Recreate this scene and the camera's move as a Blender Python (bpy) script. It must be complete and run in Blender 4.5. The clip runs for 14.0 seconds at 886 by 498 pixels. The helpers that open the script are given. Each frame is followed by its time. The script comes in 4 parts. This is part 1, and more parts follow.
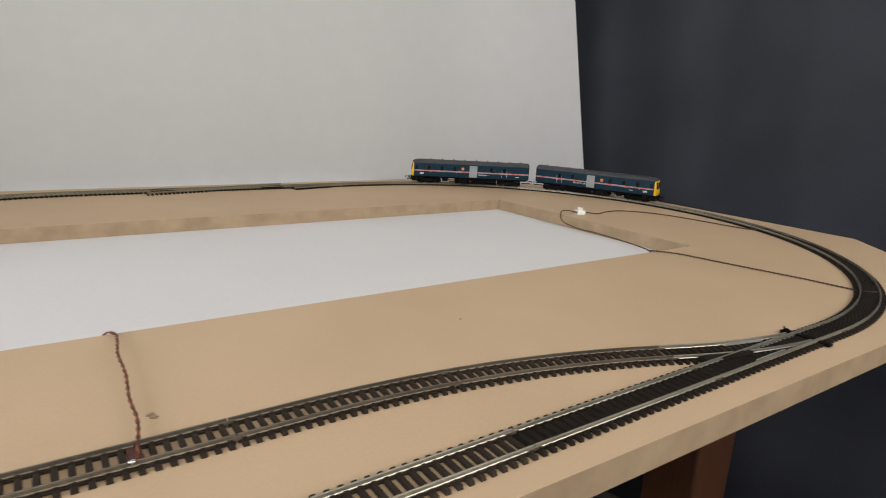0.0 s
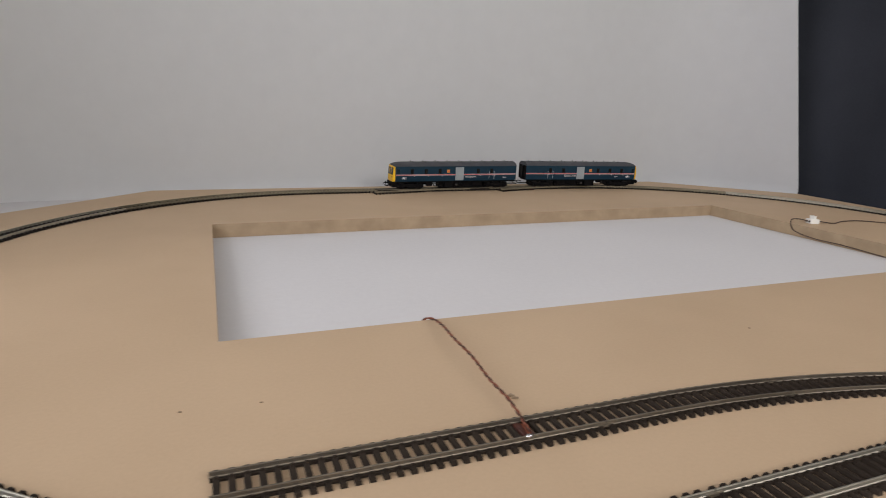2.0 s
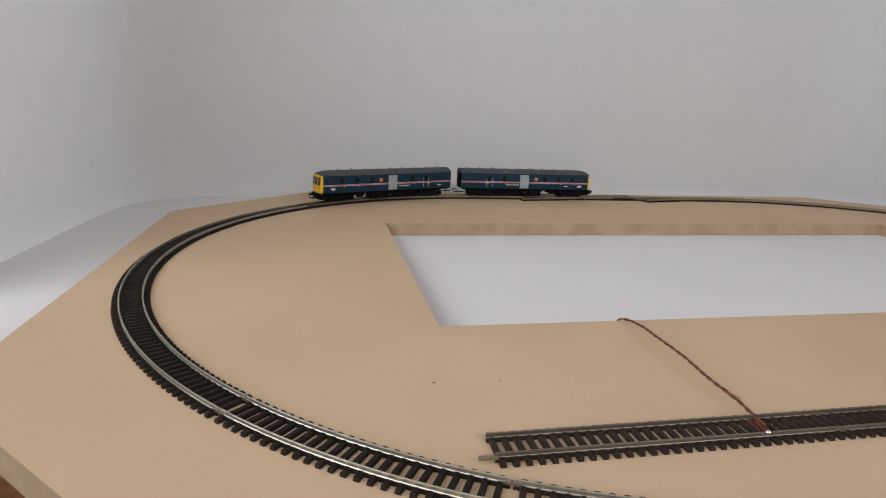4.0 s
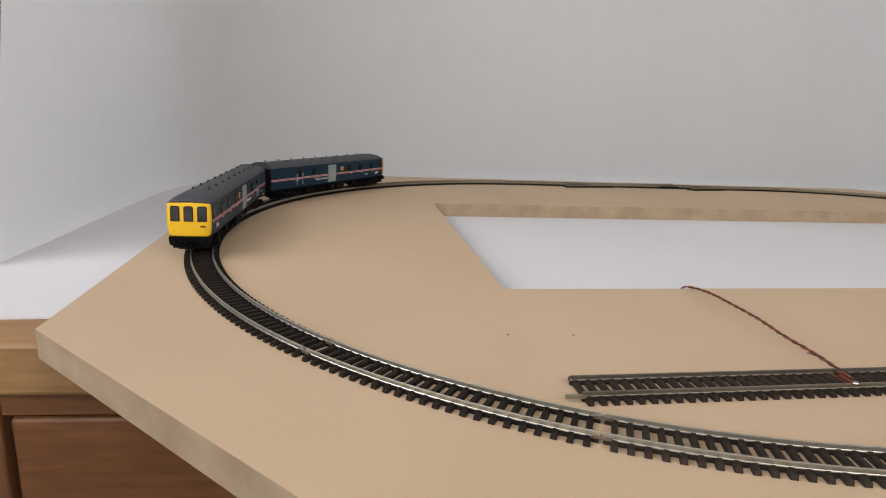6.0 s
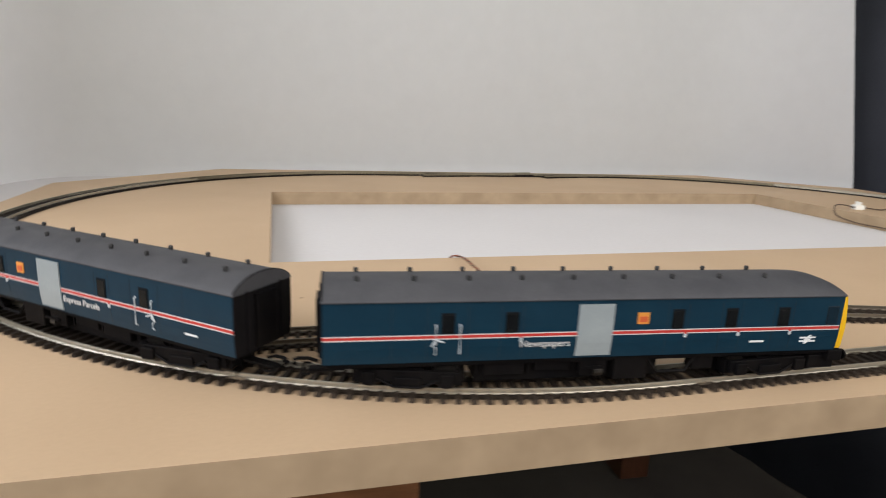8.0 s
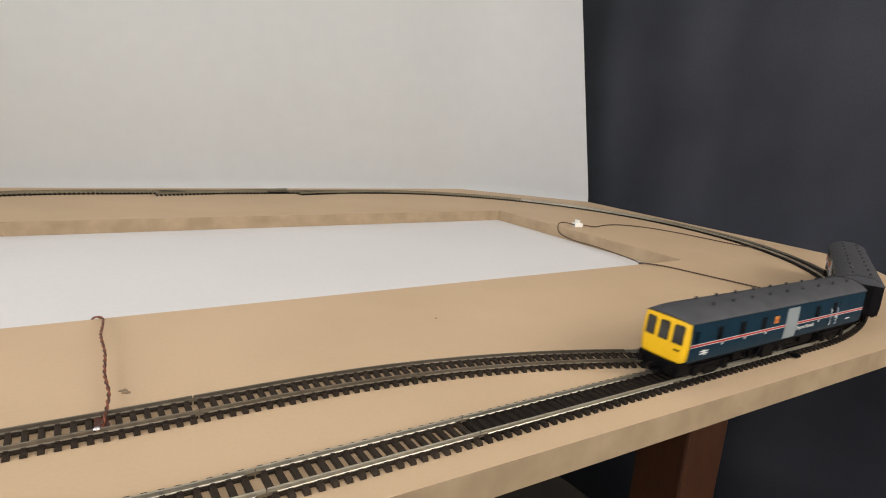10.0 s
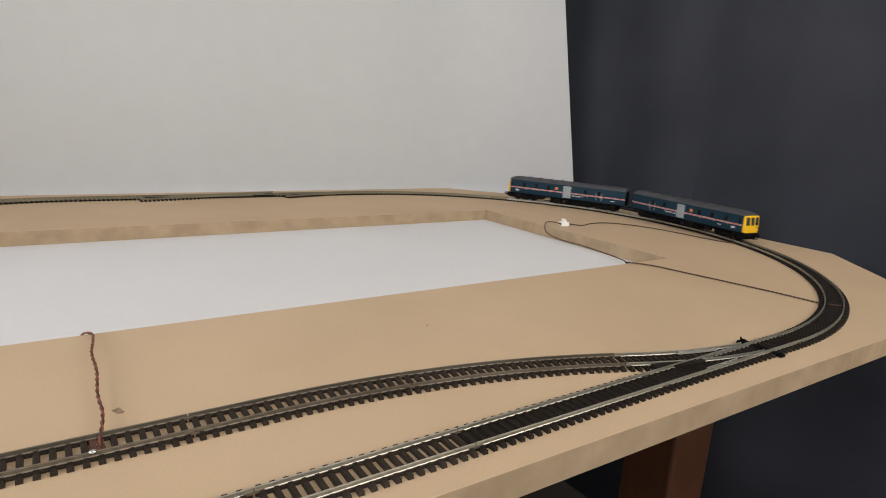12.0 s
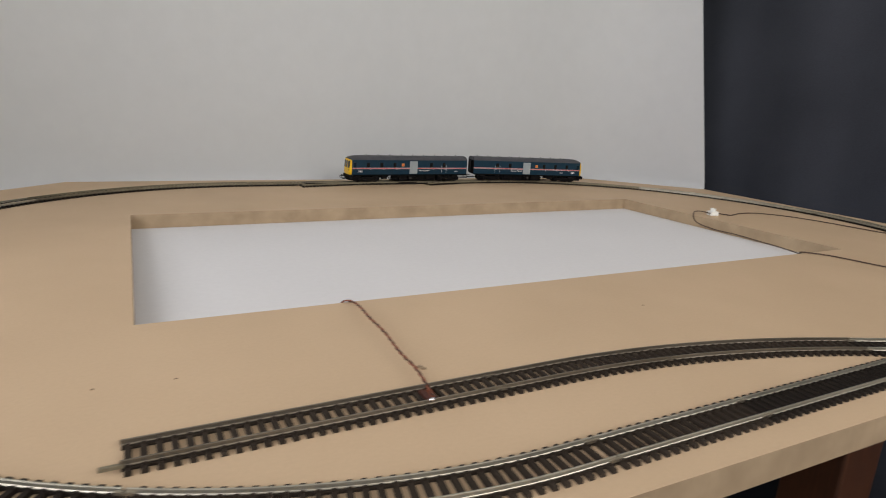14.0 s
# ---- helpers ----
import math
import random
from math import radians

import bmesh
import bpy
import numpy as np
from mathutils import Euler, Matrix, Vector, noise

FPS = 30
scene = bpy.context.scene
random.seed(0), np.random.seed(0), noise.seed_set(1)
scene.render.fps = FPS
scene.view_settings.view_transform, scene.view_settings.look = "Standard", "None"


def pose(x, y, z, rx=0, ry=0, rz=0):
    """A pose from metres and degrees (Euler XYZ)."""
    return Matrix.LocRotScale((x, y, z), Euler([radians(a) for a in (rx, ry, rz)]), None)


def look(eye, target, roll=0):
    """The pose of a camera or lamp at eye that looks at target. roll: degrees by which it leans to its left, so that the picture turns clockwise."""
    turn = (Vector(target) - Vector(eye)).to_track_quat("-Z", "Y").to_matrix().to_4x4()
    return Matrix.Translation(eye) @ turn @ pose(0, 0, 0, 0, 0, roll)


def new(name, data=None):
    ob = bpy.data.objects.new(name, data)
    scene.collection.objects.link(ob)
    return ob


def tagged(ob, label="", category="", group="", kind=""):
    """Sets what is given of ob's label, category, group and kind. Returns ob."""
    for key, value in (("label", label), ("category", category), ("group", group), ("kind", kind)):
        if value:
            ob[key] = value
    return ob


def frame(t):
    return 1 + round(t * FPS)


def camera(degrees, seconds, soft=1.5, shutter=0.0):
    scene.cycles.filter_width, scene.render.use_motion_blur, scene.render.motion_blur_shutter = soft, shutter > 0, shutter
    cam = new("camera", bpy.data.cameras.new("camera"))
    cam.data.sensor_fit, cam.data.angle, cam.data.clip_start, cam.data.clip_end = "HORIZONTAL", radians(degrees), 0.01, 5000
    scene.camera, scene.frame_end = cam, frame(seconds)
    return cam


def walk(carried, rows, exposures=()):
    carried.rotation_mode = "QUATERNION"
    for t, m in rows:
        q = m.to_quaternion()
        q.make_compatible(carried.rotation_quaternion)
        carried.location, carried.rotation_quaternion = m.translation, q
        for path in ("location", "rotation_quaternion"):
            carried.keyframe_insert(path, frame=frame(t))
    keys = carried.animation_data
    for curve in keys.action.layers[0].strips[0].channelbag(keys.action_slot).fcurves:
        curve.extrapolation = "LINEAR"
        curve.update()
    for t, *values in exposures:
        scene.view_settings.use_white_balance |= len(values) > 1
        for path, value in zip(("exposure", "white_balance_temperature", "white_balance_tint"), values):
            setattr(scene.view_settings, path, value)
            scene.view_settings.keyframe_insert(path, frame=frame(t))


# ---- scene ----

# ---- camera and its way ----
cam = camera(73.7, 14.0, soft=1.0, shutter=0.35)
PATH = [
    (0, (0.12, -0.447, 0.17), (1.243, 1.138, -0.308), 3.2),
    (0.5, (0.095, -0.433, 0.171), (1.123, 1.213, -0.316), 2.9),
    (1, (0.068, -0.421, 0.172), (0.996, 1.286, -0.307), 2.6),
    (1.5, (0.042, -0.413, 0.17), (0.874, 1.34, -0.313), 2.3),
    (2, (0.003, -0.408, 0.169), (0.719, 1.393, -0.325), 2.2),
    (2.5, (-0.024, -0.408, 0.167), (0.582, 1.431, -0.334), 2.3),
    (3, (-0.047, -0.409, 0.17), (0.485, 1.453, -0.329), 2.7),
    (3.5, (-0.069, -0.413, 0.168), (0.39, 1.475, -0.307), 2.7),
    (4, (-0.087, -0.419, 0.168), (0.313, 1.48, -0.313), 2.6),
    (4.2, (-0.092, -0.422, 0.166), (0.286, 1.483, -0.314), 2.5),
    (6.3, (-0.119, -0.427, 0.137), (0.176, 1.493, -0.34), 2.5),
    (6.5, (-0.113, -0.433, 0.138), (0.165, 1.491, -0.333), 2.2),
    (7, (-0.084, -0.447, 0.128), (0.223, 1.475, -0.335), 2.0),
    (7.5, (-0.0515, -0.4595, 0.120), (0.315, 1.452, -0.341), 1.8),
    (8, (0.0083, -0.4763, 0.1257), (0.543, 1.395, -0.336), 2.5),
    (8.5, (0.0775, -0.4825, 0.138), (0.825, 1.319, -0.303), 3.8),
    (9, (0.118, -0.482, 0.1487), (1.032, 1.243, -0.284), 4.93),
    (9.2, (0.124, -0.48, 0.155), (1.1, 1.211, -0.276), 5.2),
    (11.3, (0.141, -0.483, 0.174), (1.254, 1.12, -0.265), 4.3),
    (11.5, (0.139, -0.483, 0.177), (1.252, 1.119, -0.266), 4.1),
    (12, (0.133, -0.479, 0.176), (1.25, 1.119, -0.272), 3.9),
    (12.5, (0.124, -0.473, 0.179), (1.225, 1.134, -0.276), 3.8),
    (13, (0.099, -0.464, 0.178), (1.174, 1.158, -0.288), 3.7),
    (13.5, (0.056, -0.446, 0.172), (1.081, 1.204, -0.303), 3.8),
    (14, (0.008, -0.438, 0.165), (0.919, 1.274, -0.325), 3.4),
]
walk(cam, [(t, look(eye, target, roll)) for t, eye, target, roll in PATH],
     exposures=[(0.0, -0.11, 6640, 8), (1.5, -0.31, 6480, 11), (3.0, -0.37, 6420, 12), (4.2, -0.29, 6400, 11), (6.5, -0.11, 6420, 11), (7.5, 0.03, 6440, 10), (8.5, 0.11, 6760, 9),
                (9.2, 0.15, 6880, 9), (11.3, -0.05, 6680, 8), (13.0, -0.12, 6660, 9), (14.0, -0.23, 6540, 9)])

# ---- plan, in metres; z = 0 is the top of the baseboard ----
BOARD_T = 0.0182
TABLE_Z = -BOARD_T - 0.0020
FLOOR_Z = TABLE_Z - 0.75
CLX, CRX, CY, R = 0.184, 0.668, 0.1885, 0.438      # oval: two half circles and two straights
CYR, RR = 0.1875, 0.439                             # the right-hand half is a little wider
SLOPE = math.atan2(CYR - RR - CY + R, CRX - CLX)    # so the front straight runs slightly askew
STRAIGHT, HALF = CRX - CLX, math.pi * R
LOOP = 2 * STRAIGHT + HALF + math.pi * RR
RAIL_Z = 0.0053                                     # top of the rail
GAUGE = 0.0165
PITCH = 0.00665

# ---- light: daylight from two unseen windows, the southern one added, and the sky ----
world = bpy.data.worlds.new("sky")
scene.world = world
world.use_nodes = True
wn = world.node_tree
sky = wn.nodes.new("ShaderNodeTexSky")
sky.sky_type, sky.sun_disc = "NISHITA", False
sky.sun_elevation, sky.sun_rotation = radians(35), radians(250)
wn.nodes["Background"].inputs["Strength"].default_value = 0.1
wn.links.new(sky.outputs["Color"], wn.nodes["Background"].inputs["Color"])


def unseen_window_light(name, eye, target, w, h, watts, colour):
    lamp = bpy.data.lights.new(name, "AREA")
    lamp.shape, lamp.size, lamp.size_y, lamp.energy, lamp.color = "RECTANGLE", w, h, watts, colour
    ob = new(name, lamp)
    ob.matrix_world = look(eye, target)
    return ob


unseen_window_light("unseen_window_light", (-1.26, -0.85, 0.95), (0.0, -0.45, 0.95), 2.3, 1.1, 33, (0.97, 0.965, 1.0))
# added, unseen source at the front right; fills the backdrop and right-hand side
unseen_window_light("unseen_window_light", (1.3, -2.02, 1.20), (1.0, 0.3, 1.10), 1.8, 0.72, 34, (1.0, 0.94, 0.89))


# ---- materials ----
def material(name, colour, rough=0.6, metal=0.0, coat=0.0):
    m = bpy.data.materials.new(name)
    m.use_nodes = True
    b = m.node_tree.nodes["Principled BSDF"]
    b.inputs["Base Color"].default_value = (*colour, 1)
    b.inputs["Roughness"].default_value = rough
    b.inputs["Metallic"].default_value = metal
    b.inputs["Coat Weight"].default_value = coat
    return m


def matt(m, level):
    m.node_tree.nodes["Principled BSDF"].inputs["Specular IOR Level"].default_value = level
    return m


def ramp(tree, fac, stops):
    r = tree.nodes.new("ShaderNodeValToRGB")
    r.color_ramp.elements[0].position, r.color_ramp.elements[0].color = stops[0][0], (*stops[0][1], 1)
    r.color_ramp.elements[1].position, r.color_ramp.elements[1].color = stops[-1][0], (*stops[-1][1], 1)
    for p, c in stops[1:-1]:
        e = r.color_ramp.elements.new(p)
        e.color = (*c, 1)
    tree.links.new(fac, r.inputs["Fac"])
    return r.outputs["Color"]


def noise_tex(tree, scale, detail=4, stretch=(1, 1, 1), rough=0.55):
    co = tree.nodes.new("ShaderNodeTexCoord")
    mp = tree.nodes.new("ShaderNodeMapping")
    mp.inputs["Scale"].default_value = stretch
    tree.links.new(co.outputs["Object"], mp.inputs["Vector"])
    n = tree.nodes.new("ShaderNodeTexNoise")
    n.inputs["Scale"].default_value, n.inputs["Detail"].default_value = scale, detail
    n.inputs["Roughness"].default_value = rough
    tree.links.new(mp.outputs["Vector"], n.inputs["Vector"])
    return n.outputs["Fac"]


def mix(tree, kind, fac, a, b):
    m = tree.nodes.new("ShaderNodeMix")
    m.data_type, m.blend_type = "RGBA", kind
    for socket, v in ((m.inputs[0], fac), (m.inputs[6], a), (m.inputs[7], b)):
        if isinstance(v, (int, float)):
            socket.default_value = v
        elif isinstance(v, tuple):
            socket.default_value = (*v, 1)
        else:
            tree.links.new(v, socket)
    return m.outputs[2]


def two_scale(name, dark, light, big, fine, rough=0.6, metal=0.0, stretch=(1, 1, 1), bump=0.1, amount=0.35, depth=0.0005):
    """A surface that varies at two scales: broad stains and fine grain, with a fine relief."""
    m = material(name, light, rough, metal)
    t = m.node_tree
    b = t.nodes["Principled BSDF"]
    broad = ramp(t, noise_tex(t, big, 3), [(0.3, dark), (0.7, light)])
    grain = ramp(t, noise_tex(t, fine, 6, stretch, 0.65), [(0.25, (1 - amount,) * 3), (0.75, (1.0,) * 3)])
    t.links.new(mix(t, "MULTIPLY", 1.0, broad, grain), b.inputs["Base Color"])
    bn = t.nodes.new("ShaderNodeBump")
    bn.inputs["Strength"].default_value, bn.inputs["Distance"].default_value = bump, depth
    t.links.new(noise_tex(t, fine, 6, stretch, 0.65), bn.inputs["Height"])
    t.links.new(bn.outputs["Normal"], b.inputs["Normal"])
    rr = t.nodes.new("ShaderNodeMapRange")
    rr.inputs["To Min"].default_value, rr.inputs["To Max"].default_value = max(0, rough - 0.08), min(1, rough + 0.08)
    t.links.new(noise_tex(t, big * 2.3, 4), rr.inputs["Value"])
    t.links.new(rr.outputs["Result"], b.inputs["Roughness"])
    return m


MDF = two_scale("mdf_top", (0.535, 0.392, 0.255), (0.585, 0.432, 0.285), 6, 420, 0.62, bump=0.015, amount=0.07)
MDF_EDGE = two_scale("mdf_sawn_edge", (0.325, 0.237, 0.150), (0.435, 0.325, 0.210), 34, 60, 0.8, stretch=(1.0, 1.0, 0.1), bump=0.05, amount=0.08)
PAPER = two_scale("white_paper", (0.68, 0.675, 0.685), (0.72, 0.715, 0.725), 2.2, 160, 0.85, bump=0.05, amount=0.05)
BACKDROP = two_scale("backdrop_paper", (0.785, 0.795, 0.812), (0.825, 0.833, 0.848), 1.6, 26, 0.9, bump=0.08, amount=0.06)
SLEEPER = two_scale("sleeper_plastic", (0.014, 0.011, 0.009), (0.030, 0.023, 0.018), 14, 500, 0.6, bump=0.1, amount=0.4)
SLEEPER_BROWN = two_scale("brown_sleeper_plastic", (0.028, 0.021, 0.016), (0.055, 0.042, 0.032), 14, 500, 0.6, bump=0.1, amount=0.4)
RAIL_OLD = two_scale("old_brown_rail", (0.22, 0.19, 0.13), (0.33, 0.29, 0.20), 14, 120, 0.5, metal=0.5, bump=0.01, amount=0.2)
RAIL = two_scale("nickel_rail", (0.50, 0.47, 0.38), (0.68, 0.65, 0.55), 14, 120, 0.32, metal=0.8, bump=0.01, amount=0.15)
RAIL_DULL = two_scale("tarnished_rail", (0.17, 0.145, 0.11), (0.27, 0.235, 0.185), 14, 120, 0.42, metal=0.7, bump=0.01, amount=0.18)
RAIL_MID = two_scale("grey_worn_rail", (0.43, 0.40, 0.33), (0.60, 0.57, 0.48), 14, 120, 0.38, metal=0.75, bump=0.01, amount=0.18)
OAK = two_scale("oiled_oak", (0.36, 0.19, 0.075), (0.50, 0.29, 0.125), 6, 18, 0.45, stretch=(1.0, 9, 9), bump=0.12, amount=0.45)
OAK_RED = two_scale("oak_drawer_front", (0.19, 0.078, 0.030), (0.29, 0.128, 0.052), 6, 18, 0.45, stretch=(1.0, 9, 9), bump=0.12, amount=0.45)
# upright oak with the shade under the board put into its colour
OAK_SHADED = two_scale("shaded_oak_upright", (0.075, 0.026, 0.012), (0.105, 0.040, 0.018), 6, 18, 0.45, stretch=(9, 9, 1.0), bump=0.12, amount=0.45)
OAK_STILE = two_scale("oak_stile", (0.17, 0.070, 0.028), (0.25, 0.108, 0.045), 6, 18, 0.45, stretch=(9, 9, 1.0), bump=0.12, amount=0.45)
OAK_DARK = two_scale("oak_end_grain", (0.16, 0.07, 0.03), (0.24, 0.12, 0.055), 20, 60, 0.6, bump=0.1)
CURTAIN = two_scale("black_cloth", (0.030, 0.033, 0.044), (0.050, 0.054, 0.070), 3, 420, 0.85, bump=0.25, amount=0.3)
WALL = two_scale("green_wall_paint", (0.52, 0.58, 0.47), (0.58, 0.63, 0.53), 2, 90, 0.8, bump=0.06, amount=0.06)
ROOM = two_scale("pale_wall_paint", (0.78, 0.765, 0.735), (0.83, 0.815, 0.785), 2, 90, 0.85, bump=0.05, amount=0.06)
CARPET = two_scale("carpet", (0.030, 0.024, 0.020), (0.050, 0.041, 0.034), 4, 500, 0.95, bump=0.4, amount=0.4)
BLUE = two_scale("rail_blue_paint", (0.0042, 0.0260, 0.0485), (0.0052, 0.0308, 0.0555), 60, 900, 0.40, bump=0.02, amount=0.12)
ROOF = two_scale("grey_roof_paint", (0.058, 0.060, 0.068), (0.078, 0.080, 0.088), 50, 800, 0.6, bump=0.04, amount=0.15)
YELLOW = two_scale("warning_yellow_paint", (0.82, 0.47, 0.010), (0.88, 0.53, 0.014), 60, 900, 0.42, bump=0.02, amount=0.08)
VENT = two_scale("dark_vent_paint", (0.010, 0.010, 0.011), (0.018, 0.018, 0.019), 50, 800, 0.6, bump=0.04, amount=0.15)
BLACK = two_scale("black_plastic", (0.004, 0.004, 0.005), (0.009, 0.008, 0.008), 60, 900, 0.5, bump=0.05, amount=0.3)
END_BLACK = two_scale("matt_black_end", (0.007, 0.007, 0.008), (0.011, 0.010, 0.011), 60, 900, 0.7, bump=0.05, amount=0.2)
DOOR_GREY = two_scale("light_grey_paint", (0.26, 0.30, 0.315), (0.30, 0.34, 0.355), 70, 900, 0.5, bump=0.02, amount=0.08)
for dull in (BLACK, END_BLACK):
    matt(dull, 0.05)
matt(SLEEPER, 0.12), matt(SLEEPER_BROWN, 0.12)
matt(BLUE, 0.22)


def translucent(m, share):
    """Lets that share of the light through a thin sheet."""
    t = m.node_tree
    b, out = t.nodes["Principled BSDF"], t.nodes["Material Output"]
    tr = t.nodes.new("ShaderNodeBsdfTranslucent")
    tr.inputs["Color"].default_value = (0.80, 0.80, 0.80, 1)
    mx = t.nodes.new("ShaderNodeMixShader")
    mx.inputs["Fac"].default_value = share
    t.links.new(b.outputs["BSDF"], mx.inputs[1])
    t.links.new(tr.outputs["BSDF"], mx.inputs[2])
    t.links.new(mx.outputs["Shader"], out.inputs["Surface"])


translucent(BACKDROP, 0.36)
for soft in (MDF, MDF_EDGE, PAPER, BACKDROP, CURTAIN, ROOF):
    matt(soft, 0.25)
WHITE_PRINT = material("white_print", (0.78, 0.79, 0.80), 0.5)
LINE_PRINT = material("off_white_line", (0.62, 0.62, 0.61), 0.5)
RAIL_WHITE = material("grey_white_enamel", (0.52, 0.57, 0.60), 0.5)
RED_PRINT = material("red_print", (0.48, 0.034, 0.028), 0.45)
ORANGE_PRINT = material("orange_print", (0.66, 0.27, 0.045), 0.5)
ORANGE_DARK = material("dark_orange_print", (0.55, 0.10, 0.03), 0.5)
DARK_GLASS = matt(material("smoked_glass", (0.004, 0.005, 0.006), 0.2), 0.25)
SEAL = matt(material("black_window_rubber", (0.006, 0.007, 0.008), 0.7), 0.15)
STEEL = two_scale("wheel_steel", (0.42, 0.40, 0.35), (0.56, 0.53, 0.47), 60, 600, 0.3, metal=0.7)
WHEEL = two_scale("dirty_wheel_steel", (0.03, 0.028, 0.026), (0.06, 0.055, 0.05), 60, 600, 0.4, metal=0.8)
BRIGHT = two_scale("polished_steel", (0.66, 0.64, 0.56), (0.80, 0.78, 0.70), 60, 600, 0.22, metal=0.55, bump=0.01)
RED_WIRE = material("red_insulation", (0.21, 0.060, 0.030), 0.5)
DARK_WIRE = material("dark_red_insulation", (0.070, 0.026, 0.015), 0.5)
BLACK_WIRE = material("dark_brown_insulation", (0.035, 0.018, 0.012), 0.45)
BROWN_WIRE = material("brown_insulation", (0.075, 0.036, 0.021), 0.45)
BLOCK_WHITE = material("white_nylon", (0.80, 0.80, 0.76), 0.4)
BRASS = material("brass_screw", (0.45, 0.36, 0.2), 0.35, 1.0)
CASE = two_scale("scuffed_case", (0.030, 0.025, 0.022), (0.055, 0.048, 0.042), 9, 160, 0.6, bump=0.1, amount=0.3)
LABEL_GREY = material("grey_label", (0.5, 0.5, 0.5), 0.5)
SOLDER = material("solder_blob", (0.72, 0.72, 0.74), 0.22, 1.0)
STAIN = two_scale("dried_glue", (0.24, 0.165, 0.10), (0.38, 0.27, 0.165), 300, 900, 0.5, amount=0.3)
FLUX = two_scale("red_brown_flux", (0.065, 0.020, 0.014), (0.115, 0.036, 0.024), 200, 700, 0.4, amount=0.3)
SEAM = material("dark_blue_seam", (0.0022, 0.010, 0.019), 0.6)
# cab glass, the grey of reflection and interior put into its colour
CAB_PANE = matt(two_scale("cab_glass_reflection_grey", (0.030, 0.031, 0.031), (0.060, 0.060, 0.058), 120, 500, 0.2, amount=0.2), 0.4)
CAB_GLASS = matt(material("blue_tinted_cab_glass", (0.004, 0.015, 0.026), 0.12), 0.4)


# ---- mesh helpers ----
def mesh(name, bm, mat, smooth=False):
    me = bpy.data.meshes.new(name)
    bmesh.ops.recalc_face_normals(bm, faces=bm.faces)
    bm.to_mesh(me)
    bm.free()
    if smooth:
        for p in me.polygons:
            p.use_smooth = True
    me.materials.append(mat)
    return me


def part(name, bm, mat, parent, label="", smooth=False):
    """One mesh object under a thing or a part."""
    ob = new(name, mesh(name, bm, mat, smooth))
    ob.parent = parent
    return tagged(ob, label)


def thing(name, bm, mat, label, category, group="", kind="", smooth=False):
    return tagged(new(name, mesh(name, bm, mat, smooth)), label, category, group, kind)


def root(name, label, category, group="", at=(0, 0, 0), kind=""):
    ob = new(name)
    ob.empty_display_size = 0.02
    ob.location = at
    return tagged(ob, label, category, group, kind)


def box(bm, x0, x1, y0, y1, z0, z1, bevel=0.0):
    made = bmesh.ops.create_cube(bm, size=1.0)["verts"]
    for v in made:
        v.co = Vector((x0 + (v.co.x + 0.5) * (x1 - x0), y0 + (v.co.y + 0.5) * (y1 - y0), z0 + (v.co.z + 0.5) * (z1 - z0)))
    if bevel:
        edges = {e for v in made for e in v.link_edges}
        bmesh.ops.bevel(bm, geom=list(edges), offset=bevel, segments=2, affect="EDGES", profile=0.5)
    return bm


def boxed(*args, **kw):
    return box(bmesh.new(), *args, **kw)


def cylinder(bm, a, b, r, sides=12, r2=None):
    a, b = Vector(a), Vector(b)
    turn = (b - a).to_track_quat("Z", "Y").to_matrix().to_4x4()
    m = Matrix.Translation((a + b) / 2) @ turn
    bmesh.ops.create_cone(bm, cap_ends=True, segments=sides, radius1=r, radius2=r if r2 is None else r2, depth=(b - a).length, matrix=m)
    return bm


def prism(outline, z0, z1, bevel=0.0):
    """A plate with that outline (counter-clockwise)."""
    bm = bmesh.new()
    f = bm.faces.new([bm.verts.new((x, y, z0)) for x, y in outline])
    up = bmesh.ops.extrude_face_region(bm, geom=[f])["geom"]
    for v in up:
        if isinstance(v, bmesh.types.BMVert):
            v.co.z = z1
    if bevel:
        edges = [e for e in bm.edges if abs(e.verts[0].co.z - e.verts[1].co.z) < 1e-6]
        bmesh.ops.bevel(bm, geom=edges, offset=bevel, segments=2, affect="EDGES", profile=0.5)
    return bm


def tube(bm, points, r, sides=6):
    """A round wire through the points."""
    rings = []
    pts = [Vector(p) for p in points]
    for i, p in enumerate(pts):
        d = (pts[min(i + 1, len(pts) - 1)] - pts[max(i - 1, 0)]).normalized()
        side = d.cross(Vector((0, 0, 1)))
        side = side.normalized() if side.length > 1e-4 else Vector((1, 0, 0))
        up = side.cross(d)
        rings.append([bm.verts.new(p + r * (math.cos(a) * side + math.sin(a) * up)) for a in [k * 2 * math.pi / sides for k in range(sides)]])
    for a, b in zip(rings, rings[1:]):
        for k in range(sides):
            bm.faces.new((a[k], a[(k + 1) % sides], b[(k + 1) % sides], b[k]))
    bm.faces.new(rings[0]), bm.faces.new(rings[-1])
    return bm


def spline(points, n=10):
    """Smooth points through the given ones."""
    p = [Vector(q) for q in points]
    p = [2 * p[0] - p[1], *p, 2 * p[-1] - p[-2]]
    out = []
    for i in range(1, len(p) - 2):
        for k in range(n):
            t = k / n
            a, b, c, d = p[i - 1], p[i], p[i + 1], p[i + 2]
            out.append(0.5 * (2 * b + (c - a) * t + (2 * a - 5 * b + 4 * c - d) * t * t + (3 * b - a - 3 * c + d) * t ** 3))
    return out + [p[-2]]


